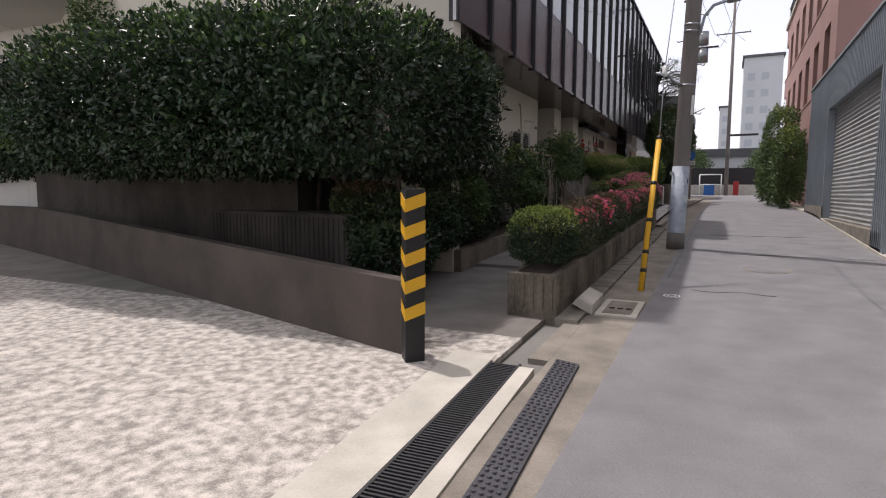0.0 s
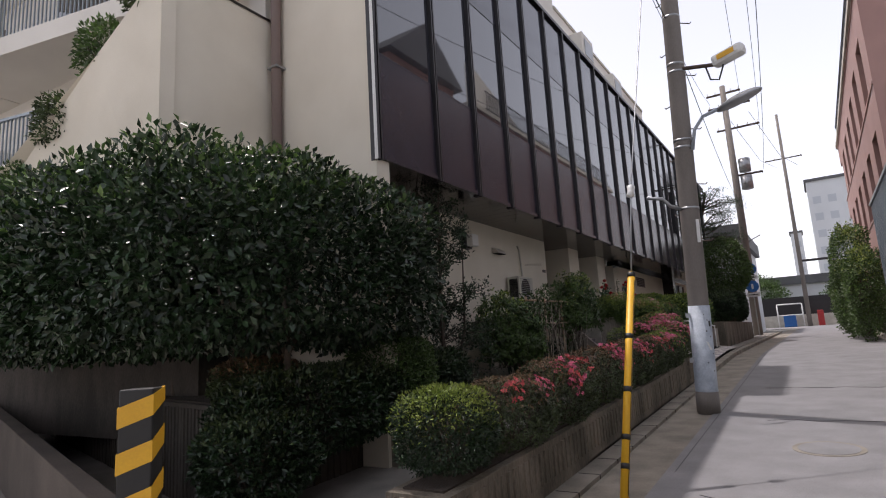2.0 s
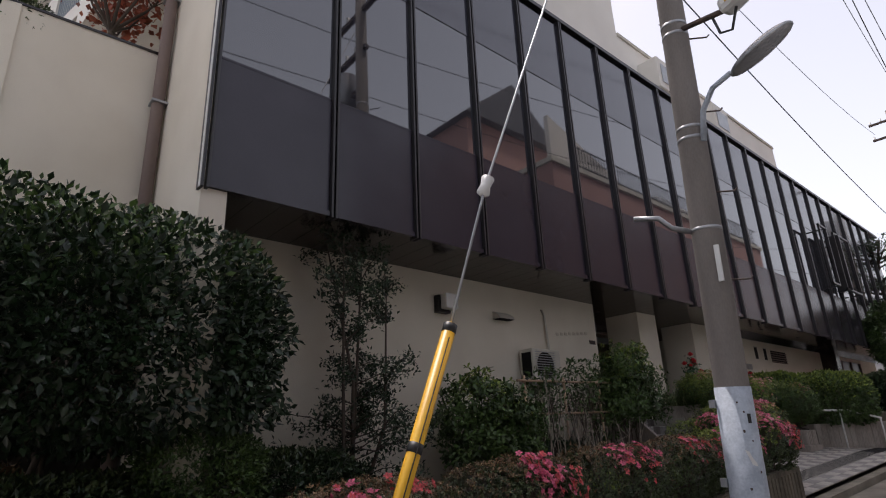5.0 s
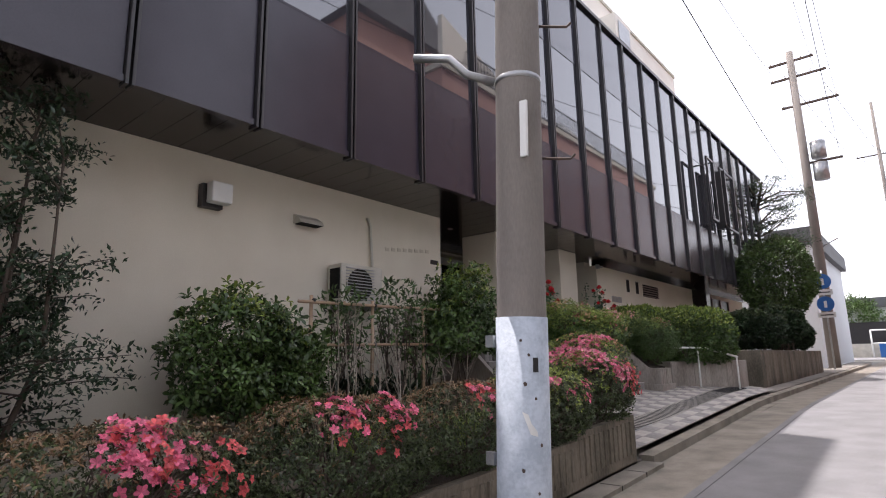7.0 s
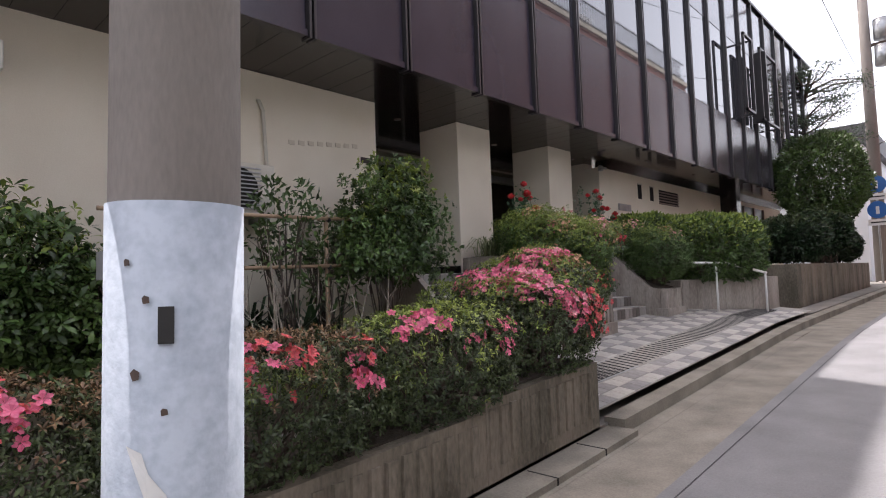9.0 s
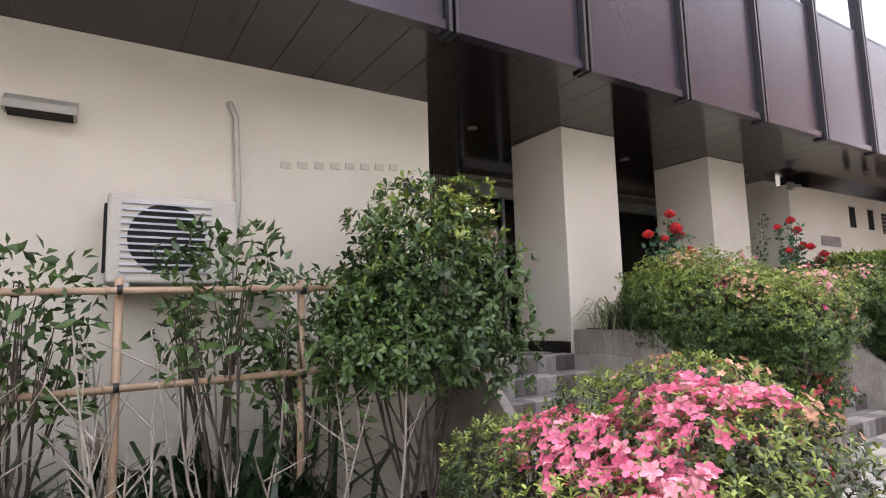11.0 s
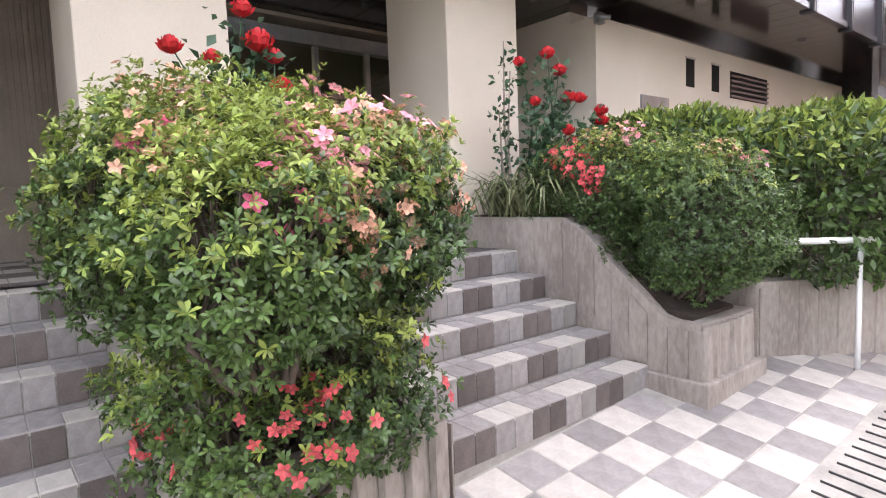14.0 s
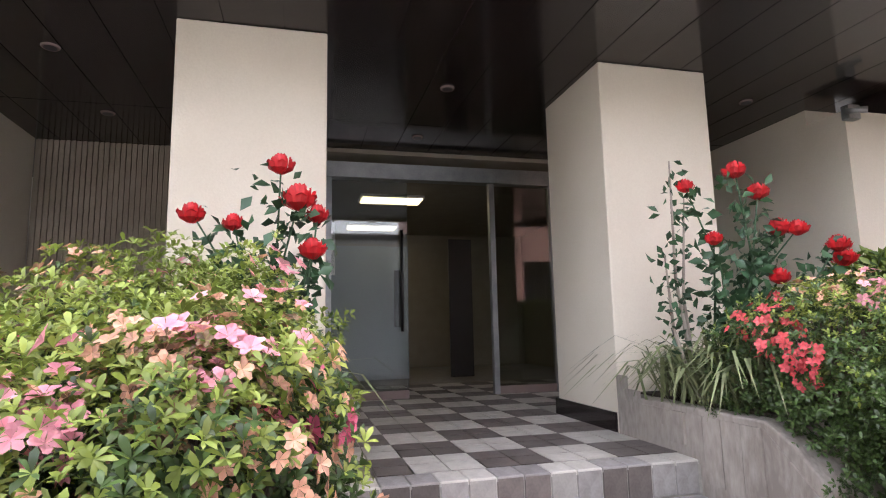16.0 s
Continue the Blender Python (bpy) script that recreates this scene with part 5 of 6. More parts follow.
for lab, x0, x1, y0, y1, h, mm in (("pale far office tower with a dark roof edge", 2.6, 9.3, 130, 140, 28, M_FARWHITE), ("slim pale far tower", -2.0, 0.4, 170, 176, 24, M_FARWHITE),
                                   ("far low white house with grey roof", -4, 4.6, 74, 82, 5.6, M_FARWHITE), ("white house beside the far pole", -9, -2.4, 43, 56, 7.0, M_FARWHITE),
                                   ("far white apartment house", -30, -12, 90, 100, 12, M_FARWHITE)):
    fb = thing("far_building", lab, "building", "distant buildings")
    box("wall", x0, x1, y0, y1, 0, h, mm, fb)
    box("roof", x0 - 0.3, x1 + 0.3, y0 - 0.3, y1 + 0.3, h, h + (0.5 if h > 20 else 0.9), M_ROOF, fb)
    for f in range(int(h // 3.2)):
        for k in range(int((x1 - x0) // 2.4)):
            box("window", x0 + 0.7 + 2.4 * k, x0 + 2.0 + 2.4 * k, y0 - 0.06, y0 + 0.02, 1.2 + 3.2 * f, 2.6 + 3.2 * f, M_FARWIN, fb)


# ---- plants ----
def shrub(name, label, lobes, leaf, size, count, flowers=(), young=None, twig=14, base=None, category="shrub", wide=0.42, power=2.6, low=-0.9, group="", lump=0.14, inner=0.7, whorl=0):
    """A shrub of several lobes: stems, leaves, young tips and flowers. flowers: (material, number, spots, size)."""
    s = thing(name, label, category, group)
    tot = sum(r[0] * r[1] + r[1] * r[2] + r[0] * r[2] for _, r in lobes)
    ps, os_, runs = [], [], []
    for c, r in lobes:
        n = int(count * (r[0] * r[1] + r[1] * r[2] + r[0] * r[2]) / tot)
        p, o = shell(c, r, n, power, lump, inner, low)
        ps.append(p)
        os_.append(o)
        runs += twigs(c, r, twig, 0.011, base)
    p, o = np.concatenate(ps), np.concatenate(os_)
    tubes("branching", runs, M_BARK, s)
    if young:
        mk = (o[:, 2] + RNG.normal(0, 0.35, len(o))) > young[1]
        leaf_mesh("foliage", p[~mk], o[~mk], size, leaf, s, wide, whorl=whorl)
        leaf_mesh("young_foliage", p[mk] + o[mk] * 0.02, o[mk], size * 0.95, young[0], s, wide, label="light yellow-green young leaves, on the large hedge painted top light", whorl=whorl)
    else:
        leaf_mesh("foliage", p, o, size, leaf, s, wide, whorl=whorl)
    for mm, n, spots, fsz in flowers:
        fp, fo = pick(p + o * 0.035, o, n, spots)
        blossoms("blossoms", fp, fo, fsz, mm, s, "open azalea blossoms")
    return s, p, o


# the L_MID leaves on its upper side paint the light from above
hedge, hp, ho = shrub("clipped_hedge", "large dark green clipped evergreen hedge on thin trunks", [((-4.30, 7.20, 2.48), (1.86, 2.18, 1.03)), ((-7.0, 7.15, 2.58), (2.5, 2.1, 1.1)), ((-11.0, 8.45, 2.78), (2.9, 1.8, 1.2)), ((-15.5, 9.5, 2.95), (2.9, 1.8, 1.4))],
                      L_DARK, 0.088, 220000, young=(L_MID, 0.92), twig=6, power=4.6, wide=0.52, category="hedge", lump=0.09, inner=0.55)
runs = []
for k in range(16):
    x, y = -3.2 - 0.5 * k, 6.9 + 0.13 * k + RNG.uniform(-0.3, 0.5)
    t = Vector((x, y, 0.9))
    m = t + Vector((RNG.uniform(-0.15, 0.15), RNG.uniform(-0.15, 0.15), 0.5))
    runs.append(([t, m, m + Vector((RNG.uniform(-0.3, 0.3), RNG.uniform(-0.3, 0.3), 0.9))], [0.045, 0.035, 0.02]))
    for _ in range(3):
        runs.append(([m, m + Vector((RNG.uniform(-0.7, 0.7), RNG.uniform(-0.7, 0.7), 0.8))], [0.02, 0.008]))
for run in runs:
    vs, fs = tube_data(run[0], run[1], 6)
    raw("trunk", vs, fs, M_BARK, hedge, "thin dark trunk", smooth=True)
shrub("low_hedge", "low dark green hedge under the clipped hedge", [((-3.25, 7.4, 0.85), (0.55, 1.15, 0.42)), ((-3.35, 9.3, 0.95), (0.45, 1.0, 0.42)), ((-2.95, 6.35, 0.55), (0.42, 0.5, 0.36))], L_DARK, 0.065, 30000, young=(L_AZALEA, 0.8), category="hedge", power=3.2)
shrub("green_shrub", "fine-leaved green shrub behind the path", [((-3.2, 8.6, 1.15), (0.5, 0.55, 0.45))], L_MID, 0.05, 9000)
shrub("bronze_shrub", "low shrub with bronze leaf tips in the raised bed", [((-3.75, 7.0, 1.15), (0.45, 0.45, 0.24))], L_AZALEA, 0.055, 6000, young=(L_BRONZE, 0.75))
# slender airy tree by the cream wall
tree = thing("slender_tree", "slender airy small-leaved tree before the cream wall", "tree")
runs, tips = [], []
for k in range(5):
    b = Vector((-3.55 + RNG.uniform(-0.1, 0.1), 10.3 + RNG.uniform(-0.1, 0.1), 0.35))
    e = Vector((-3.45 + RNG.uniform(-0.35, 0.35), 10.35 + RNG.uniform(-0.5, 0.6), 3.2 + 0.27 * k))
    m = b.lerp(e, 0.45) + Vector((RNG.uniform(-0.15, 0.15), RNG.uniform(-0.2, 0.2), 0))
    runs.append(([b, m, e], [0.03, 0.02, 0.006]))
    for q in range(22):
        f = RNG.uniform(0.12, 1)
        s0 = b.lerp(m, f * 2) if f < 0.5 else m.lerp(e, f * 2 - 1)
        w = 1.2 - 0.9 * f
        s1 = s0 + Vector((RNG.uniform(-0.7, 0.9) * w, RNG.uniform(-1, 1) * w, RNG.uniform(0.0, 0.35)))
        runs.append(([s0, s0.lerp(s1, 0.5) + Vector((0, 0, 0.06)), s1], [0.009, 0.006, 0.003]))
        for r in range(85):
            g = RNG.uniform(0.25, 1.05)
            tips.append(s0.lerp(s1, g) + Vector(RNG.normal(0, 0.045, 3)))
tubes("branching", runs, M_BARK, tree)
tp = np.array([tuple(t) for t in tips])
leaf_mesh("foliage", tp, unit(RNG.normal(0, 1, tp.shape) + np.array([0.3, 0, 0.4])), 0.055, L_DARK, tree)
shrub("round_shrub", "rounded glossy green shrub in the garden bed", [((-3.45, 12.3, 1.62), (0.55, 0.64, 0.66)), ((-3.4, 12.75, 1.45), (0.45, 0.5, 0.5))], L_MID, 0.085, 2300, young=(L_LIME, 1.0), wide=0.42, whorl=4, lump=0.3, inner=0.5, power=2.2)
shrub("leafy_shrub", "tall glossy green shrub beside the steps", [((-3.35, 15.75, 2.08), (0.52, 0.55, 0.78)), ((-3.3, 15.35, 1.9), (0.35, 0.35, 0.45))], L_MID, 0.062, 2500, young=(L_LIME, 0.85), wide=0.44, twig=6, base=(-3.35, 15.6, 0.75), inner=0.35, low=-0.6, whorl=5, lump=0.35)
for y, z in ((13.6, 2.3), (14.5, 2.45), (15.0, 2.2)):
    shrub("thin_shrub", "thin half-bare shrub behind the bamboo fence", [((-3.45, y, z - 0.35), (0.3, 0.35, 0.5))], L_MID, 0.085, 520, twig=12, base=(-3.45, y, 0.75), inner=0.2)
bare = thing("bare_canes", "upright bare pale canes in the garden bed", "canes")
runs = []
for k in range(34):
    b = Vector((-3.25 + RNG.uniform(-0.3, 0.25), RNG.uniform(13.1, 15.4), 0.62))
    e = b + Vector((RNG.normal(0, 0.13), RNG.normal(0, 0.2), RNG.uniform(0.7, 1.75)))
    m = b.lerp(e, 0.5) + Vector(RNG.normal(0, 0.035, 3))
    runs.append(([b, m, e], [0.011, 0.008, 0.003]))
    for _ in range(3):
        s0 = m.lerp(e, RNG.uniform(0, 0.8))
        runs.append(([s0, s0 + Vector((RNG.normal(0, 0.09), RNG.normal(0, 0.12), RNG.uniform(0.1, 0.35)))], [0.005, 0.002]))
for k in range(0, len(runs), 24):  # each clump holds six canes with their twigs
    tubes("cane_clump", runs[k:k + 24], M_TWIG, bare)


def blades(name, label, spots, n, length, width, material, category="grass", spread=0.12, lean=0.5):
    t = thing(name, label, category)
    for (x, y, z) in spots:
        vs, fs = [], []
        for _ in range(n):
            a = RNG.uniform(0, 6.28)
            d = Vector((math.cos(a), math.sin(a), 0))
            w = Vector((-d.y, d.x, 0)) * width
            b = Vector((x + RNG.normal(0, spread), y + RNG.normal(0, spread), z))
            L, ln = length * RNG.uniform(0.6, 1.2), lean * RNG.uniform(0.3, 1.3)
            m1 = b + d * L * ln * 0.35 + Vector((0, 0, L * 0.55))
            m2 = b + d * L * ln * 0.9 + Vector((0, 0, L * (0.85 - 0.3 * ln)))
            e = b + d * L * ln * 1.35 + Vector((0, 0, L * (0.95 - 0.75 * ln)))
            i = len(vs)
            vs += [b - w * 0.7, b + w * 0.7, m1 - w, m1 + w, m2 - w * 0.7, m2 + w * 0.7, e]
            fs += [(i, i + 1, i + 3, i + 2), (i + 2, i + 3, i + 5, i + 4), (i + 4, i + 5, i + 6)]
        tagged(raw("tuft", vs, fs, material, t), kind="stuff")
    return t


blades("iris_clump", "sword-shaped dark green iris leaves below the air conditioner", [(-3.5, y, 0.68) for y in np.linspace(12.9, 15.0, 12)], 26, 0.85, 0.022, L_DARK, "plants", 0.13, 0.45)
blades("grass_clump", "tufts of variegated grass along the garden bed", [(-2.35 - 0.05 * (k % 3), 14.55 + 0.12 * k, 0.62) for k in range(4)] + [(-2.95, y, 0.62) for y in (13.4, 13.9, 14.4)], 80, 0.42, 0.009, L_LIME, "grass", 0.10, 0.8)
blades("grass_clump", "tuft of arching grass on the stair planter", [(-3.75, 17.9, 1.89), (-3.5, 17.88, 1.88), (-3.75, 18.2, 1.89)], 90, 0.36, 0.008, L_PALEGRASS, "grass", 0.09, 0.9)
blades("grass_clump", "tuft of arching grass on the far stair planter", [(-3.75, 20.28, 1.89), (-3.5, 20.25, 1.89), (-3.3, 20.3, 1.88)], 110, 0.40, 0.009, L_PALEGRASS, "grass", 0.09, 0.9)
# bamboo fence
fence = thing("bamboo_fence", "low weathered bamboo rail fence in the garden", "fence")
FX = -3.38
for y in (13.1, 14.0, 14.9):
    tube("post", [(FX, y, 0.5), (FX, y, 2.27)], 0.021, M_BAMBOO, fence, sides=10)
for z in (2.21, 1.75):
    tube("rail", [(FX + 0.045, 12.9, z - 0.02), (FX + 0.045, 14.3, z), (FX + 0.045, 15.4, z + 0.02)], 0.018, M_BAMBOO, fence, sides=10)
    for y in np.arange(13.1, 15.5, 0.42):
        tube("node", [(FX + 0.045, y, z), (FX + 0.045, y + 0.012, z)], 0.021, M_BAMBOO, fence, sides=10)
    for y in (13.1, 14.0, 14.9):
        tube("tie", [(FX + 0.045, y - 0.012, z), (FX + 0.045, y + 0.012, z)], 0.024, M_BLACK, fence, sides=8)
tag = thing("wooden_tag", "small brown wooden box hanging on the fence", "box")
box("body", -3.42, -3.39, 14.6, 14.8, 2.0, 2.19, M_CURB, tag, bevel=0.01)

# ---- azaleas in the long planter ----
bs, bp, bo = shrub("box_shrub", "round clipped box shrub with lime-green top", [((-1.18, 6.70, 0.78), (0.36, 0.38, 0.31))], L_DARK, 0.032, 12000, young=(L_LIME, 0.55), power=3.0)
row = [(7.75, 0.66, 0.31, F_CORAL, 26, 20), (9.0, 0.70, 0.34, F_CORAL, 50, 50), (10.35, 0.72, 0.34, F_CORAL, 60, 90), (11.7, 0.70, 0.33, F_CORAL, 34, 60), (12.95, 0.68, 0.32, F_CORAL, 40, 34), (14.1, 0.6, 0.32, F_PINK, 50, 24)]
for y, ry, rz, fm, nf, nb in row:
    zc = G(y) + 0.47 + rz * 0.95
    lob = [((-1.17, y, zc), (0.36, ry, rz))]
    spots = [(-0.95, y + RNG.uniform(-0.5, 0.5), zc + rz * RNG.uniform(0.2, 1)) for _ in range(4)]
    shrub("azalea", "clipped azalea with bronze-green leaves and a few blossoms", lob, L_AZALEA, 0.030, 3600, whorl=5, wide=0.36, flowers=((fm, nf, spots, 0.03), (F_PINK, nb, spots[:2], 0.03)), young=(L_BRONZE if y < 13 else L_LIME, 0.75), twig=20, power=3.0, group="planter azaleas")
zc = 1.28
lob = [((-1.2, 15.2, zc - 0.06), (0.42, 0.55, 0.38)), ((-1.34, 15.62, zc + 0.08), (0.40, 0.46, 0.40)), ((-1.62, 15.92, zc + 0.18), (0.38, 0.34, 0.38)), ((-2.05, 15.90, zc + 0.10), (0.34, 0.27, 0.36)), ((-1.75, 15.5, zc), (0.40, 0.40, 0.36)), ((-2.3, 15.55, zc - 0.06), (0.34, 0.34, 0.34))]
tops = [(-1.0, 14.95, zc + 0.25), (-1.2, 15.1, zc + 0.32), (-1.45, 15.2, zc + 0.34), (-1.7, 15.3, zc + 0.34), (-1.95, 15.4, zc + 0.3), (-1.35, 15.4, zc + 0.42), (-0.85, 15.2, zc + 0.1), (-1.3, 15.62, zc + 0.48), (-1.5, 15.6, zc + 0.45)]
shrub("azalea", "azalea covered in bright pink blossoms at the planter's end", lob, L_AZALEA, 0.031, 12500, whorl=5, wide=0.36,
      flowers=((F_PINK, 520, tops, 0.028), (F_PALE, 230, tops, 0.028), (F_CORAL, 130, [(-0.82, 15.4, zc), (-0.9, 15.7, zc + 0.05), (-1.3, 16.1, zc)], 0.026), (F_PEACH, 150, [(-1.4, 15.9, zc + 0.5), (-1.8, 15.9, zc + 0.5), (-1.6, 16.15, zc + 0.4), (-1.2, 15.8, zc + 0.4)], 0.02)),
      young=(L_LIME, 0.7), twig=26, power=2.6, group="planter azaleas")

# ---- azaleas on the stair planters ----
shrub("azalea", "large spreading azalea with pink blossoms and yellow-green tips", [((-3.0, 18.02, 2.08), (0.62, 0.46, 0.40)), ((-2.45, 18.0, 1.95), (0.52, 0.46, 0.34)), ((-2.40, 17.97, 1.50), (0.38, 0.44, 0.36)), ((-3.35, 17.95, 2.15), (0.28, 0.3, 0.3)), ((-2.72, 17.68, 2.0), (0.35, 0.27, 0.35)), ((-2.12, 17.78, 1.9), (0.25, 0.27, 0.28)), ((-2.3, 18.2, 2.02), (0.3, 0.24, 0.28))], L_MID, 0.026, 21000, whorl=6, wide=0.40,
      flowers=((F_PALE, 120, [(-2.2, 18.25, 2.28), (-2.75, 18.25, 2.45), (-2.1, 17.95, 2.15), (-3.2, 18.0, 2.5)], 0.024), (F_PINK, 60, [(-2.0, 17.8, 2.0), (-2.05, 18.3, 1.75), (-2.6, 17.7, 2.2), (-2.3, 18.35, 2.1)], 0.026), (F_CORAL, 40, [(-2.0, 18.35, 1.55), (-1.98, 17.8, 1.5), (-2.3, 17.6, 1.4)], 0.021),
               (F_PEACH, 420, [(-2.2, 18.1, 2.3), (-2.0, 18.0, 1.95), (-2.15, 18.35, 2.1), (-2.6, 18.3, 2.35), (-2.4, 17.7, 2.2), (-2.9, 17.8, 2.4)], 0.018),
               (L_BRONZE, 420, [(-2.2, 18.2, 2.2), (-2.5, 18.3, 2.2), (-2.0, 18.0, 1.9), (-2.7, 17.8, 2.3)], 0.014)),
      young=(L_LIME, 0.42), twig=44, group="stair azaleas", lump=0.36, power=2.2, inner=0.55)
shrub("azalea", "rounded azalea with coral blossoms beside the far steps", [((-3.0, 20.46, 2.06), (0.58, 0.42, 0.34)), ((-2.42, 20.42, 1.85), (0.46, 0.46, 0.43))], L_MID, 0.023, 13000, whorl=6, wide=0.40,
      flowers=((F_CORAL, 80, [(-3.1, 20.1, 2.3), (-2.9, 20.0, 2.15), (-2.1, 20.1, 1.5), (-2.0, 20.5, 1.55)], 0.022), (F_PALE, 60, [(-2.2, 20.6, 2.2), (-2.7, 20.3, 2.42)], 0.022), (F_PEACH, 90, [(-2.3, 20.5, 2.25), (-2.9, 20.3, 2.4)], 0.018)),
      young=(L_LIME, 0.9), twig=36, group="stair azaleas", lump=0.28, power=2.3, inner=0.55)


def rose_bloom(center, size, parent):
    """A full ball of overlapping cupped petals, tightest in the middle."""
    vs, fs = [], []
    for ringn, (rad, top, n) in enumerate(((0.22, 0.98, 3), (0.42, 0.90, 5), (0.64, 0.72, 6), (0.86, 0.46, 7), (1.0, 0.16, 7))):
        for k in range(n):
            a = 2 * math.pi * k / n + ringn * 0.7
            lean = RNG.uniform(0.88, 1.12)
            i = len(vs)
            for h, spread, grow in ((-0.75, 0.25, 0.35), (-0.35, 0.85, 0.9), (top * 0.55, 1.0, 1.0), (top, 0.9 + 0.05 * ringn, 0.75)):
                for side in (-1, 0, 1):
                    b = a + side * 0.62 * math.pi / n * grow * 1.35
                    r = size * rad * spread * lean * (1.0 if side else 1.08)
                    z = size * (h * 0.95 - (0.10 if side and h > 0 else 0.0))
                    vs.append(Vector(center) + Vector((r * math.cos(b), r * math.sin(b), z)))
            for row in range(3):
                for c in range(2):
                    q = i + row * 3 + c
                    fs.append((q, q + 1, q + 4, q + 3))
    return raw("rose_bloom", vs, fs, F_ROSE, parent, "full red rose bloom")


def rose_bush(base, height, blooms, label, seed, yaw=0.0):
    r = random.Random(seed)
    t = thing("rose_bush", label, "rose bush", "red roses")
    runs, lp = [], []
    for k, (dx, dy, dz, s) in enumerate(blooms):
        b = Vector(base) + Vector((r.uniform(-0.08, 0.08), r.uniform(-0.08, 0.08), 0))
        e = Vector(base) + Vector((dx, dy, dz))
        m = b.lerp(e, 0.55) + Vector((r.uniform(-0.08, 0.08), r.uniform(-0.08, 0.08), 0.05))
        runs.append(([b, m, e], [0.009, 0.006, 0.003]))
        rose_bloom(e, s, t)
        for _ in range(64):
            f = r.uniform(0.25, 0.97)
            q = b.lerp(m, f * 2) if f < 0.5 else m.lerp(e, f * 2 - 1)
            lp.append(tuple(q + Vector((r.gauss(0, 0.035), r.gauss(0, 0.045), r.gauss(0, 0.03)))))
    tubes("cane_growth", runs, L_ROSE, t)
    lp = np.array(lp)
    leaf_mesh("foliage", lp, unit(RNG.normal(0, 1, lp.shape) + np.array([0.3, 0, 0.3])), 0.06, L_ROSE, t, 0.65)


def at(base, spots):
    return [(-3.4 - base[0] + dx, y - base[1], z - base[2], s) for y, z, s, dx in spots]


RB1, RB2 = (-3.5, 18.2, 1.9), (-3.6, 20.35, 1.9)
rose_bush(RB1, 1.0, at(RB1, [(18.28, 2.90, 0.05, 0), (18.35, 2.77, 0.066, 0), (17.97, 2.70, 0.048, 0), (18.42, 2.71, 0.045, 0), (18.12, 2.66, 0.04, 0.05), (18.40, 2.56, 0.05, 0.1)]), "climbing rose with large red blooms before a column", 3)
rose_bush(RB2, 1.2, at(RB2, [(20.35, 2.98, 0.052, 0), (20.47, 2.88, 0.052, 0), (20.94, 2.57, 0.058, 0), (20.07, 2.89, 0.04, 0), (20.57, 2.71, 0.055, 0), (20.63, 2.70, 0.048, 0.05), (20.16, 2.64, 0.04, 0.05), (20.50, 2.47, 0.048, 0.05), (20.80, 2.62, 0.052, 0.1), (20.7, 2.4, 0.04, 0.1)]), "tall red rose bush before the second column", 5)

tall = thing("rose_canes", "tall thin rose canes with small leaves before the second column", "rose bush", "red roses")
runs, lp = [], []
for x, y, z in ((-3.62, 20.16, 3.08), (-3.66, 20.26, 2.9), (-3.6, 20.08, 2.6)):
    b = Vector((-3.64, 20.24, 1.88))
    e = Vector((x, y, z))
    m = b.lerp(e, 0.5) + Vector((0.02, -0.06, 0))
    runs.append(([b, m, e], [0.012, 0.009, 0.004]))
    for k in range(46):
        f = RNG.uniform(0.3, 1)
        q = b.lerp(m, f * 2) if f < 0.5 else m.lerp(e, f * 2 - 1)
        lp.append(tuple(q + Vector(RNG.normal(0, 0.03, 3))))
tubes("cane_growth", runs, M_TWIG, tall)
lp = np.array(lp)
leaf_mesh("foliage", lp, unit(RNG.normal(0, 1, lp.shape) + np.array([0.3, -0.3, 0.1])), 0.05, L_ROSE, tall, 0.6)

# ---- beyond the steps ----
pl4 = thing("hedge_planter", "grey concrete planter wall with steel handrail", "planter")
poly = [(-2.3, 20.95), (-1.42, 22.5), (-1.42, 23.1), (-4.1, 23.1), (-4.1, 20.95)]
prism("body", [(x, y, 0.4) for x, y in poly], (0, 0, 1.05), M_CONC, pl4, bevel=0.01)
ribs("rib_face", (-2.3, 20.95), (-1.42, 22.5), 0.85, 0.95, 1.42, 1.42, M_CONC, pl4, 0.14, 0.008)
rail = thing("handrail", "thin steel handrail beside the planter", "handrail")
tube("rail", [(-2.15, 20.75, 1.72), (-1.75, 21.4, 1.70), (-1.35, 22.1, 1.52)], 0.02, M_SIGNWHITE, rail)
for x, y, z in ((-1.85, 21.25, 1.70), (-1.36, 22.08, 1.52)):
    tube("post", [(x, y, 0.8), (x, y, z)], 0.016, M_SIGNWHITE, rail)
shrub("clipped_hedge", "bright green clipped hedge beyond the steps", [((-2.35, 22.1, 1.95), (0.95, 1.05, 0.58)), ((-3.2, 21.6, 2.25), (0.6, 0.6, 0.35))], L_MID, 0.075, 26000, young=(L_LIME, 0.75), power=3.6, category="hedge")
far_pl = thing("far_planter", "weathered concrete wall of the far raised garden", "planter")
box("body", -4.2, -1.35, 24.2, 33.5, 0.4, 1.66, M_MOSS, far_pl, bevel=0.01)
ribs("rib_face", (-1.35, 24.2), (-1.35, 33.5), 0.85, 1.0, 1.62, 1.62, M_MOSS, far_pl, 0.3, 0.008)
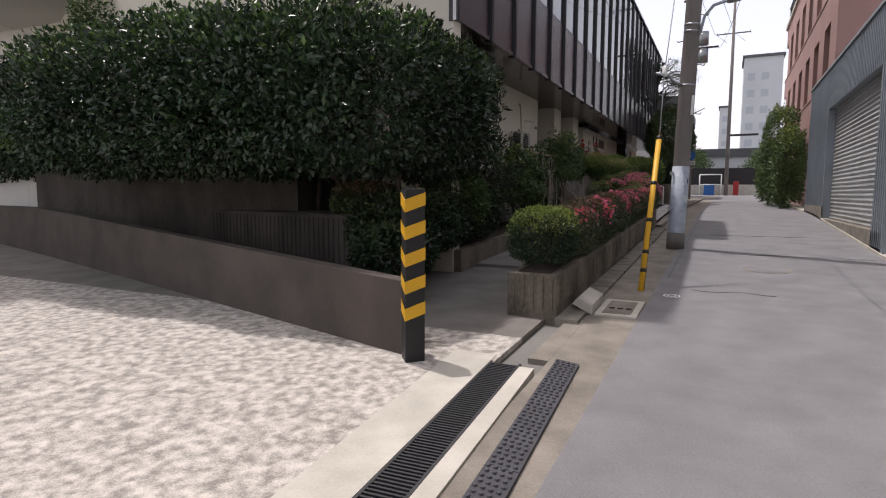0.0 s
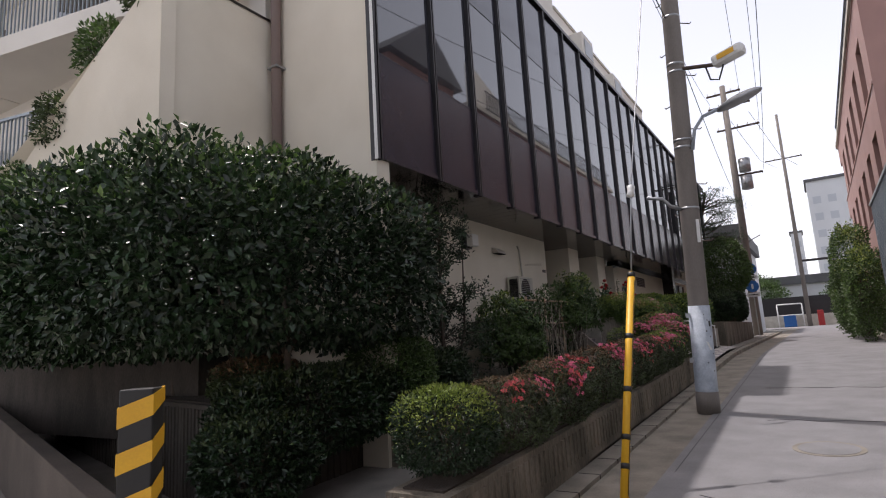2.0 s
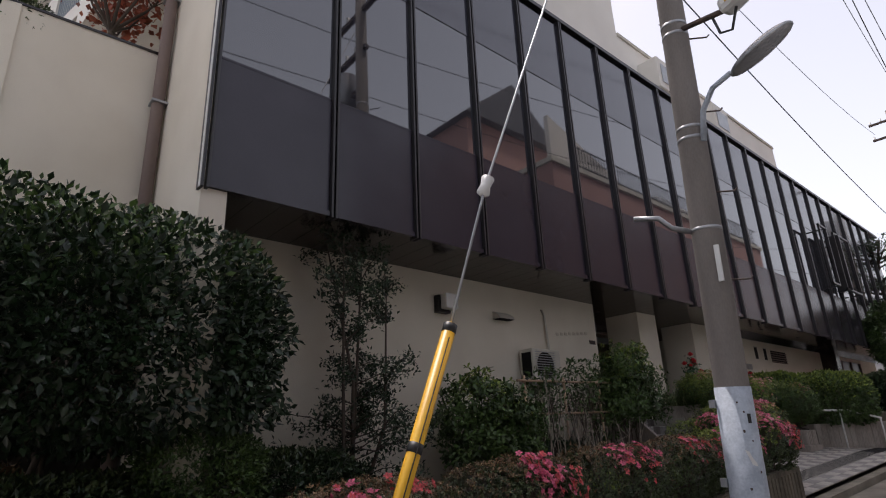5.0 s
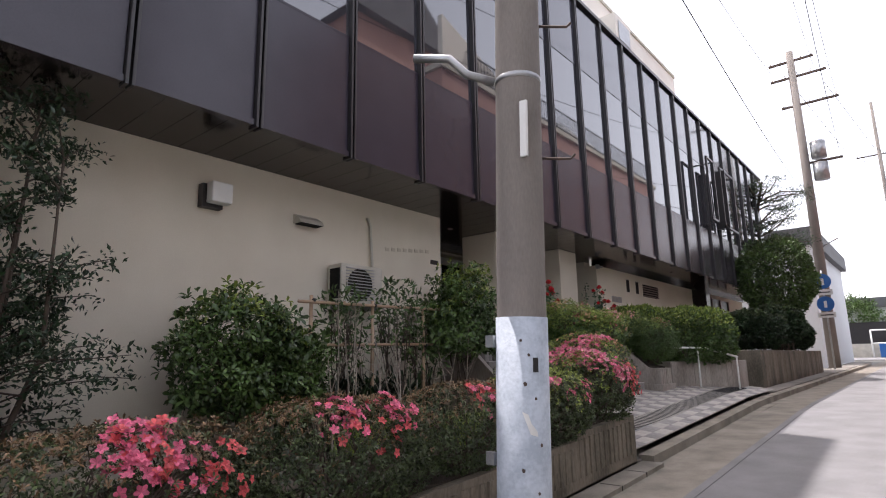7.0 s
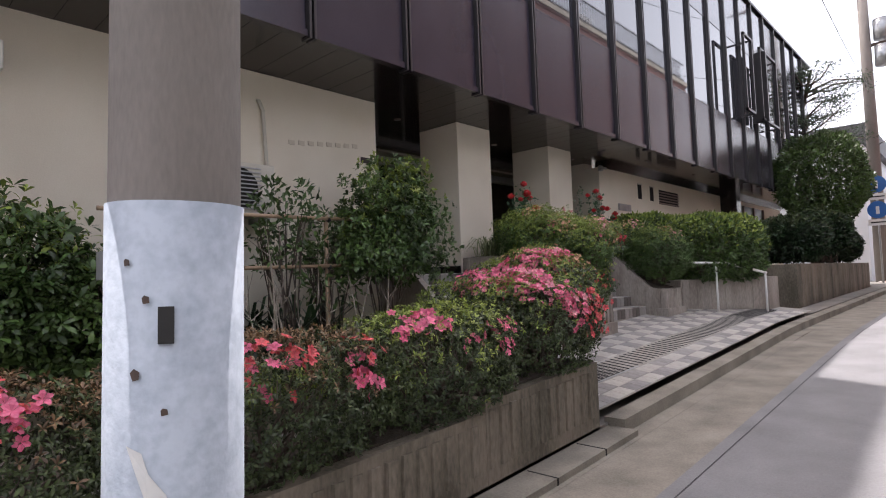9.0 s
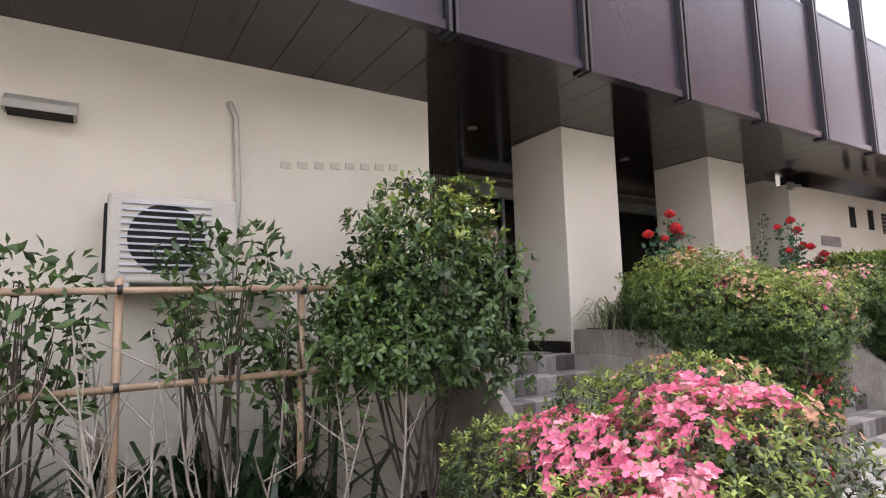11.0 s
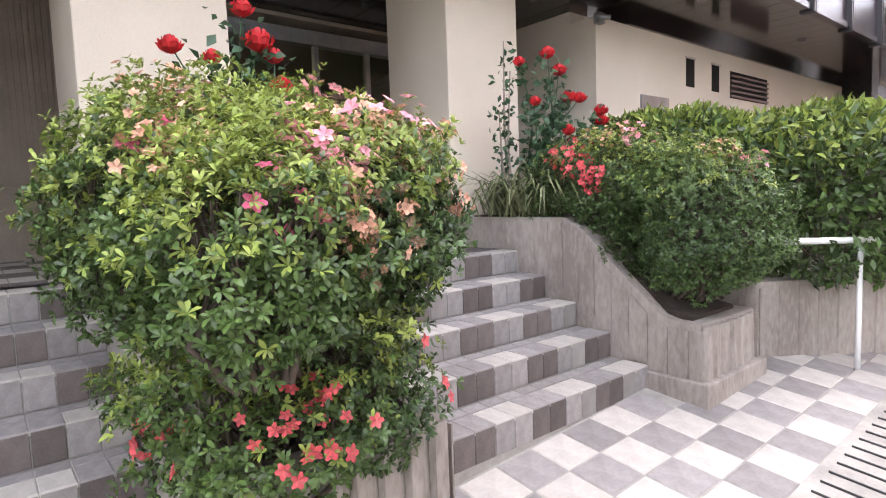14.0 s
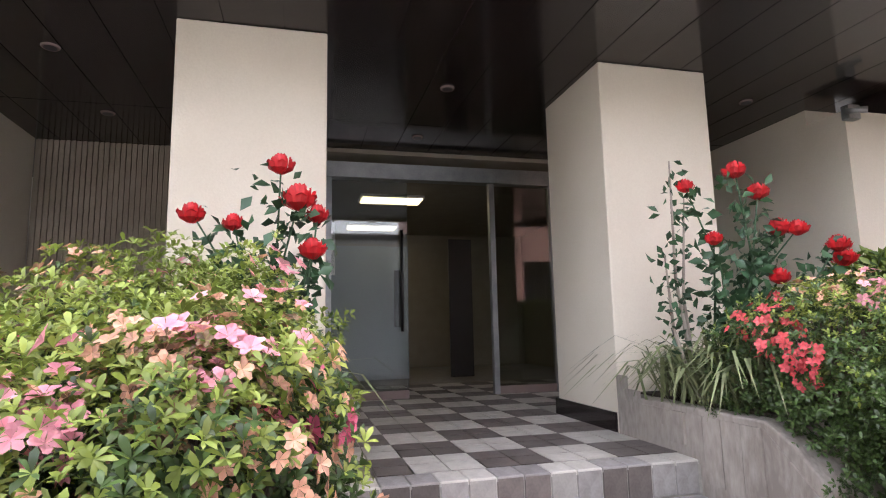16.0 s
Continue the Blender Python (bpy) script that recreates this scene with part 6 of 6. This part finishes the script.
for cc_, rr, lab in (((-2.0, 31.0, 4.1), (1.1, 1.4, 1.25), "tall clipped dome topiary above the planter"), ((-1.85, 26.2, 2.2), (0.72, 0.9, 0.5), "low dark green clipped cushion topiary"), ((-1.65, 28.1, 2.4), (0.7, 0.85, 0.55), "rounded dark green clipped topiary shrub"), ((-3.0, 25.3, 2.1), (0.7, 0.8, 0.45), "dark clipped cushion shrub"), ((-2.0, 32.3, 2.2), (0.65, 0.9, 0.5), "dark clipped cushion shrub")):
    shrub("topiary", lab, [(cc_, rr)], L_DARK if rr[0] < 1 else L_MID, 0.08 if rr[0] < 1 else 0.11, 17000, young=(L_AZALEA, 0.95), power=2.3, group="clipped topiary", category="topiary", base=(cc_[0], cc_[1], 1.6))
pine = thing("pine_tree", "gnarled open pine with dark needle clusters", "tree")
runs, cl = [], []
tr = [Vector((-3.2, 35.5, 1.2)), Vector((-2.8, 35.2, 4.0)), Vector((-3.4, 35.4, 6.4)), Vector((-2.8, 35.3, 8.6))]
runs.append((tr, [0.16, 0.12, 0.09, 0.05]))
for k in range(30):
    f = RNG.uniform(0.55, 1)
    i = min(int(f * 3), 2)
    s0 = tr[i].lerp(tr[i + 1], f * 3 - i)
    s1 = s0 + Vector((RNG.uniform(-1.8, 1.9), RNG.uniform(-1.5, 1.5), RNG.uniform(-0.1, 0.9)))
    runs.append(([s0, s0.lerp(s1, 0.5) + Vector((0, 0, RNG.uniform(-0.2, 0.3))), s1], [0.045, 0.03, 0.012]))
    for _ in range(3):
        cl.append(s0.lerp(s1, RNG.uniform(0.55, 1.05)) + Vector(RNG.normal(0, 0.15, 3)))
tubes("trunk", runs, M_BARK, pine)
pp = np.concatenate([np.array(tuple(q)) + RNG.normal(0, 1, (90, 3)) * np.array([0.22, 0.22, 0.1]) for q in cl])
leaf_mesh("foliage", pp, unit(RNG.normal(0, 1, pp.shape) + np.array([0, 0, 0.8])), 0.11, L_PINE, pine, 0.25)
shrub("roadside_shrub", "tall bright green shrub beside the garage", [((2.75, 26.6, 2.3), (0.55, 1.3, 1.5)), ((2.65, 29.2, 2.9), (0.7, 1.5, 2.1)), ((2.5, 32.0, 2.4), (0.6, 1.5, 1.5))], L_MID, 0.10, 30000, young=(L_LIME, 0.8), power=2.6, lump=0.35, base=(2.8, 29.2, 0.9))
for lab, c_, r_ in (("round garden tree behind the far wall", (-3.5, 72, 4.2), (2.2, 2.2, 2.2)), ("round green garden tree behind the far wall", (4.8, 70, 4.0), (2.4, 2.2, 2.0)), ("round green garden tree behind the far wall", (-8, 60, 4.5), (2.5, 2.5, 2.4))):
    shrub("far_tree", lab, [(c_, r_)], L_MID, 0.25, 5000, category="tree", power=2.1, lump=0.4, base=(c_[0], c_[1], 1.2))

# ---- plants on the outside stair ----
maple = thing("red_maple", "small red-leaved maple on the stair landing", "tree")
runs, cl = [], []
root = Vector((-5.6, 7.7, 5.0))
fork = root + Vector((0.05, 0, 1.9))
runs.append(([root, fork], [0.05, 0.04]))
for k in range(9):
    a = 2 * math.pi * k / 9
    e = fork + Vector((math.cos(a) * RNG.uniform(0.5, 1.15), math.sin(a) * RNG.uniform(0.4, 0.9), RNG.uniform(0.6, 1.35)))
    m = fork.lerp(e, 0.5) + Vector((0, 0, -0.1))
    runs.append(([fork, m, e], [0.028, 0.018, 0.006]))
    for _ in range(5):
        s1 = m.lerp(e, RNG.uniform(0.2, 1)) + Vector((RNG.normal(0, 0.2), RNG.normal(0, 0.2), RNG.uniform(0.0, 0.25)))
        runs.append(([m.lerp(e, RNG.uniform(0.1, 0.8)), s1], [0.009, 0.003]))
        cl += [s1 + Vector(RNG.normal(0, 0.13, 3)) for _ in range(26)]
tubes("branching", runs, M_BARK, maple)
cp = np.array([tuple(q) for q in cl])
leaf_mesh("foliage", cp, unit(RNG.normal(0, 1, cp.shape)), 0.11, L_MAPLE, maple, 0.75)
for k in range(6):
    x = -5.5 - 0.95 * k
    z = 6.35 - 0.85 * max(0, k - 0.3)
    shrub("stair_shrub", "green and pale flowering shrub along the stair parapet", [((x, 6.75 - 0.12 * k, z), (0.5, 0.35, 0.42))], L_MID if k % 2 else L_AZALEA, 0.075, 2200, flowers=((M_SIGNWHITE, 10, None, 0.04),), twig=10, inner=0.4, group="stair shrubs")
# takes the bed's darkened colour as shade below the hedge
fill = tagged(box("stair_fill", -12, -5.19, 7.25, 9.38, 0.4, 3.1, M_BED), "concrete base of the outside stair, coloured dark for the hedge's shade", "wall", kind="structure")
tagged(box("stair_landing", -6.5, -5.19, 6.75, 9.38, 4.8, 5.0, M_PLASTER), "cream stair landing slab", "floor", kind="structure")
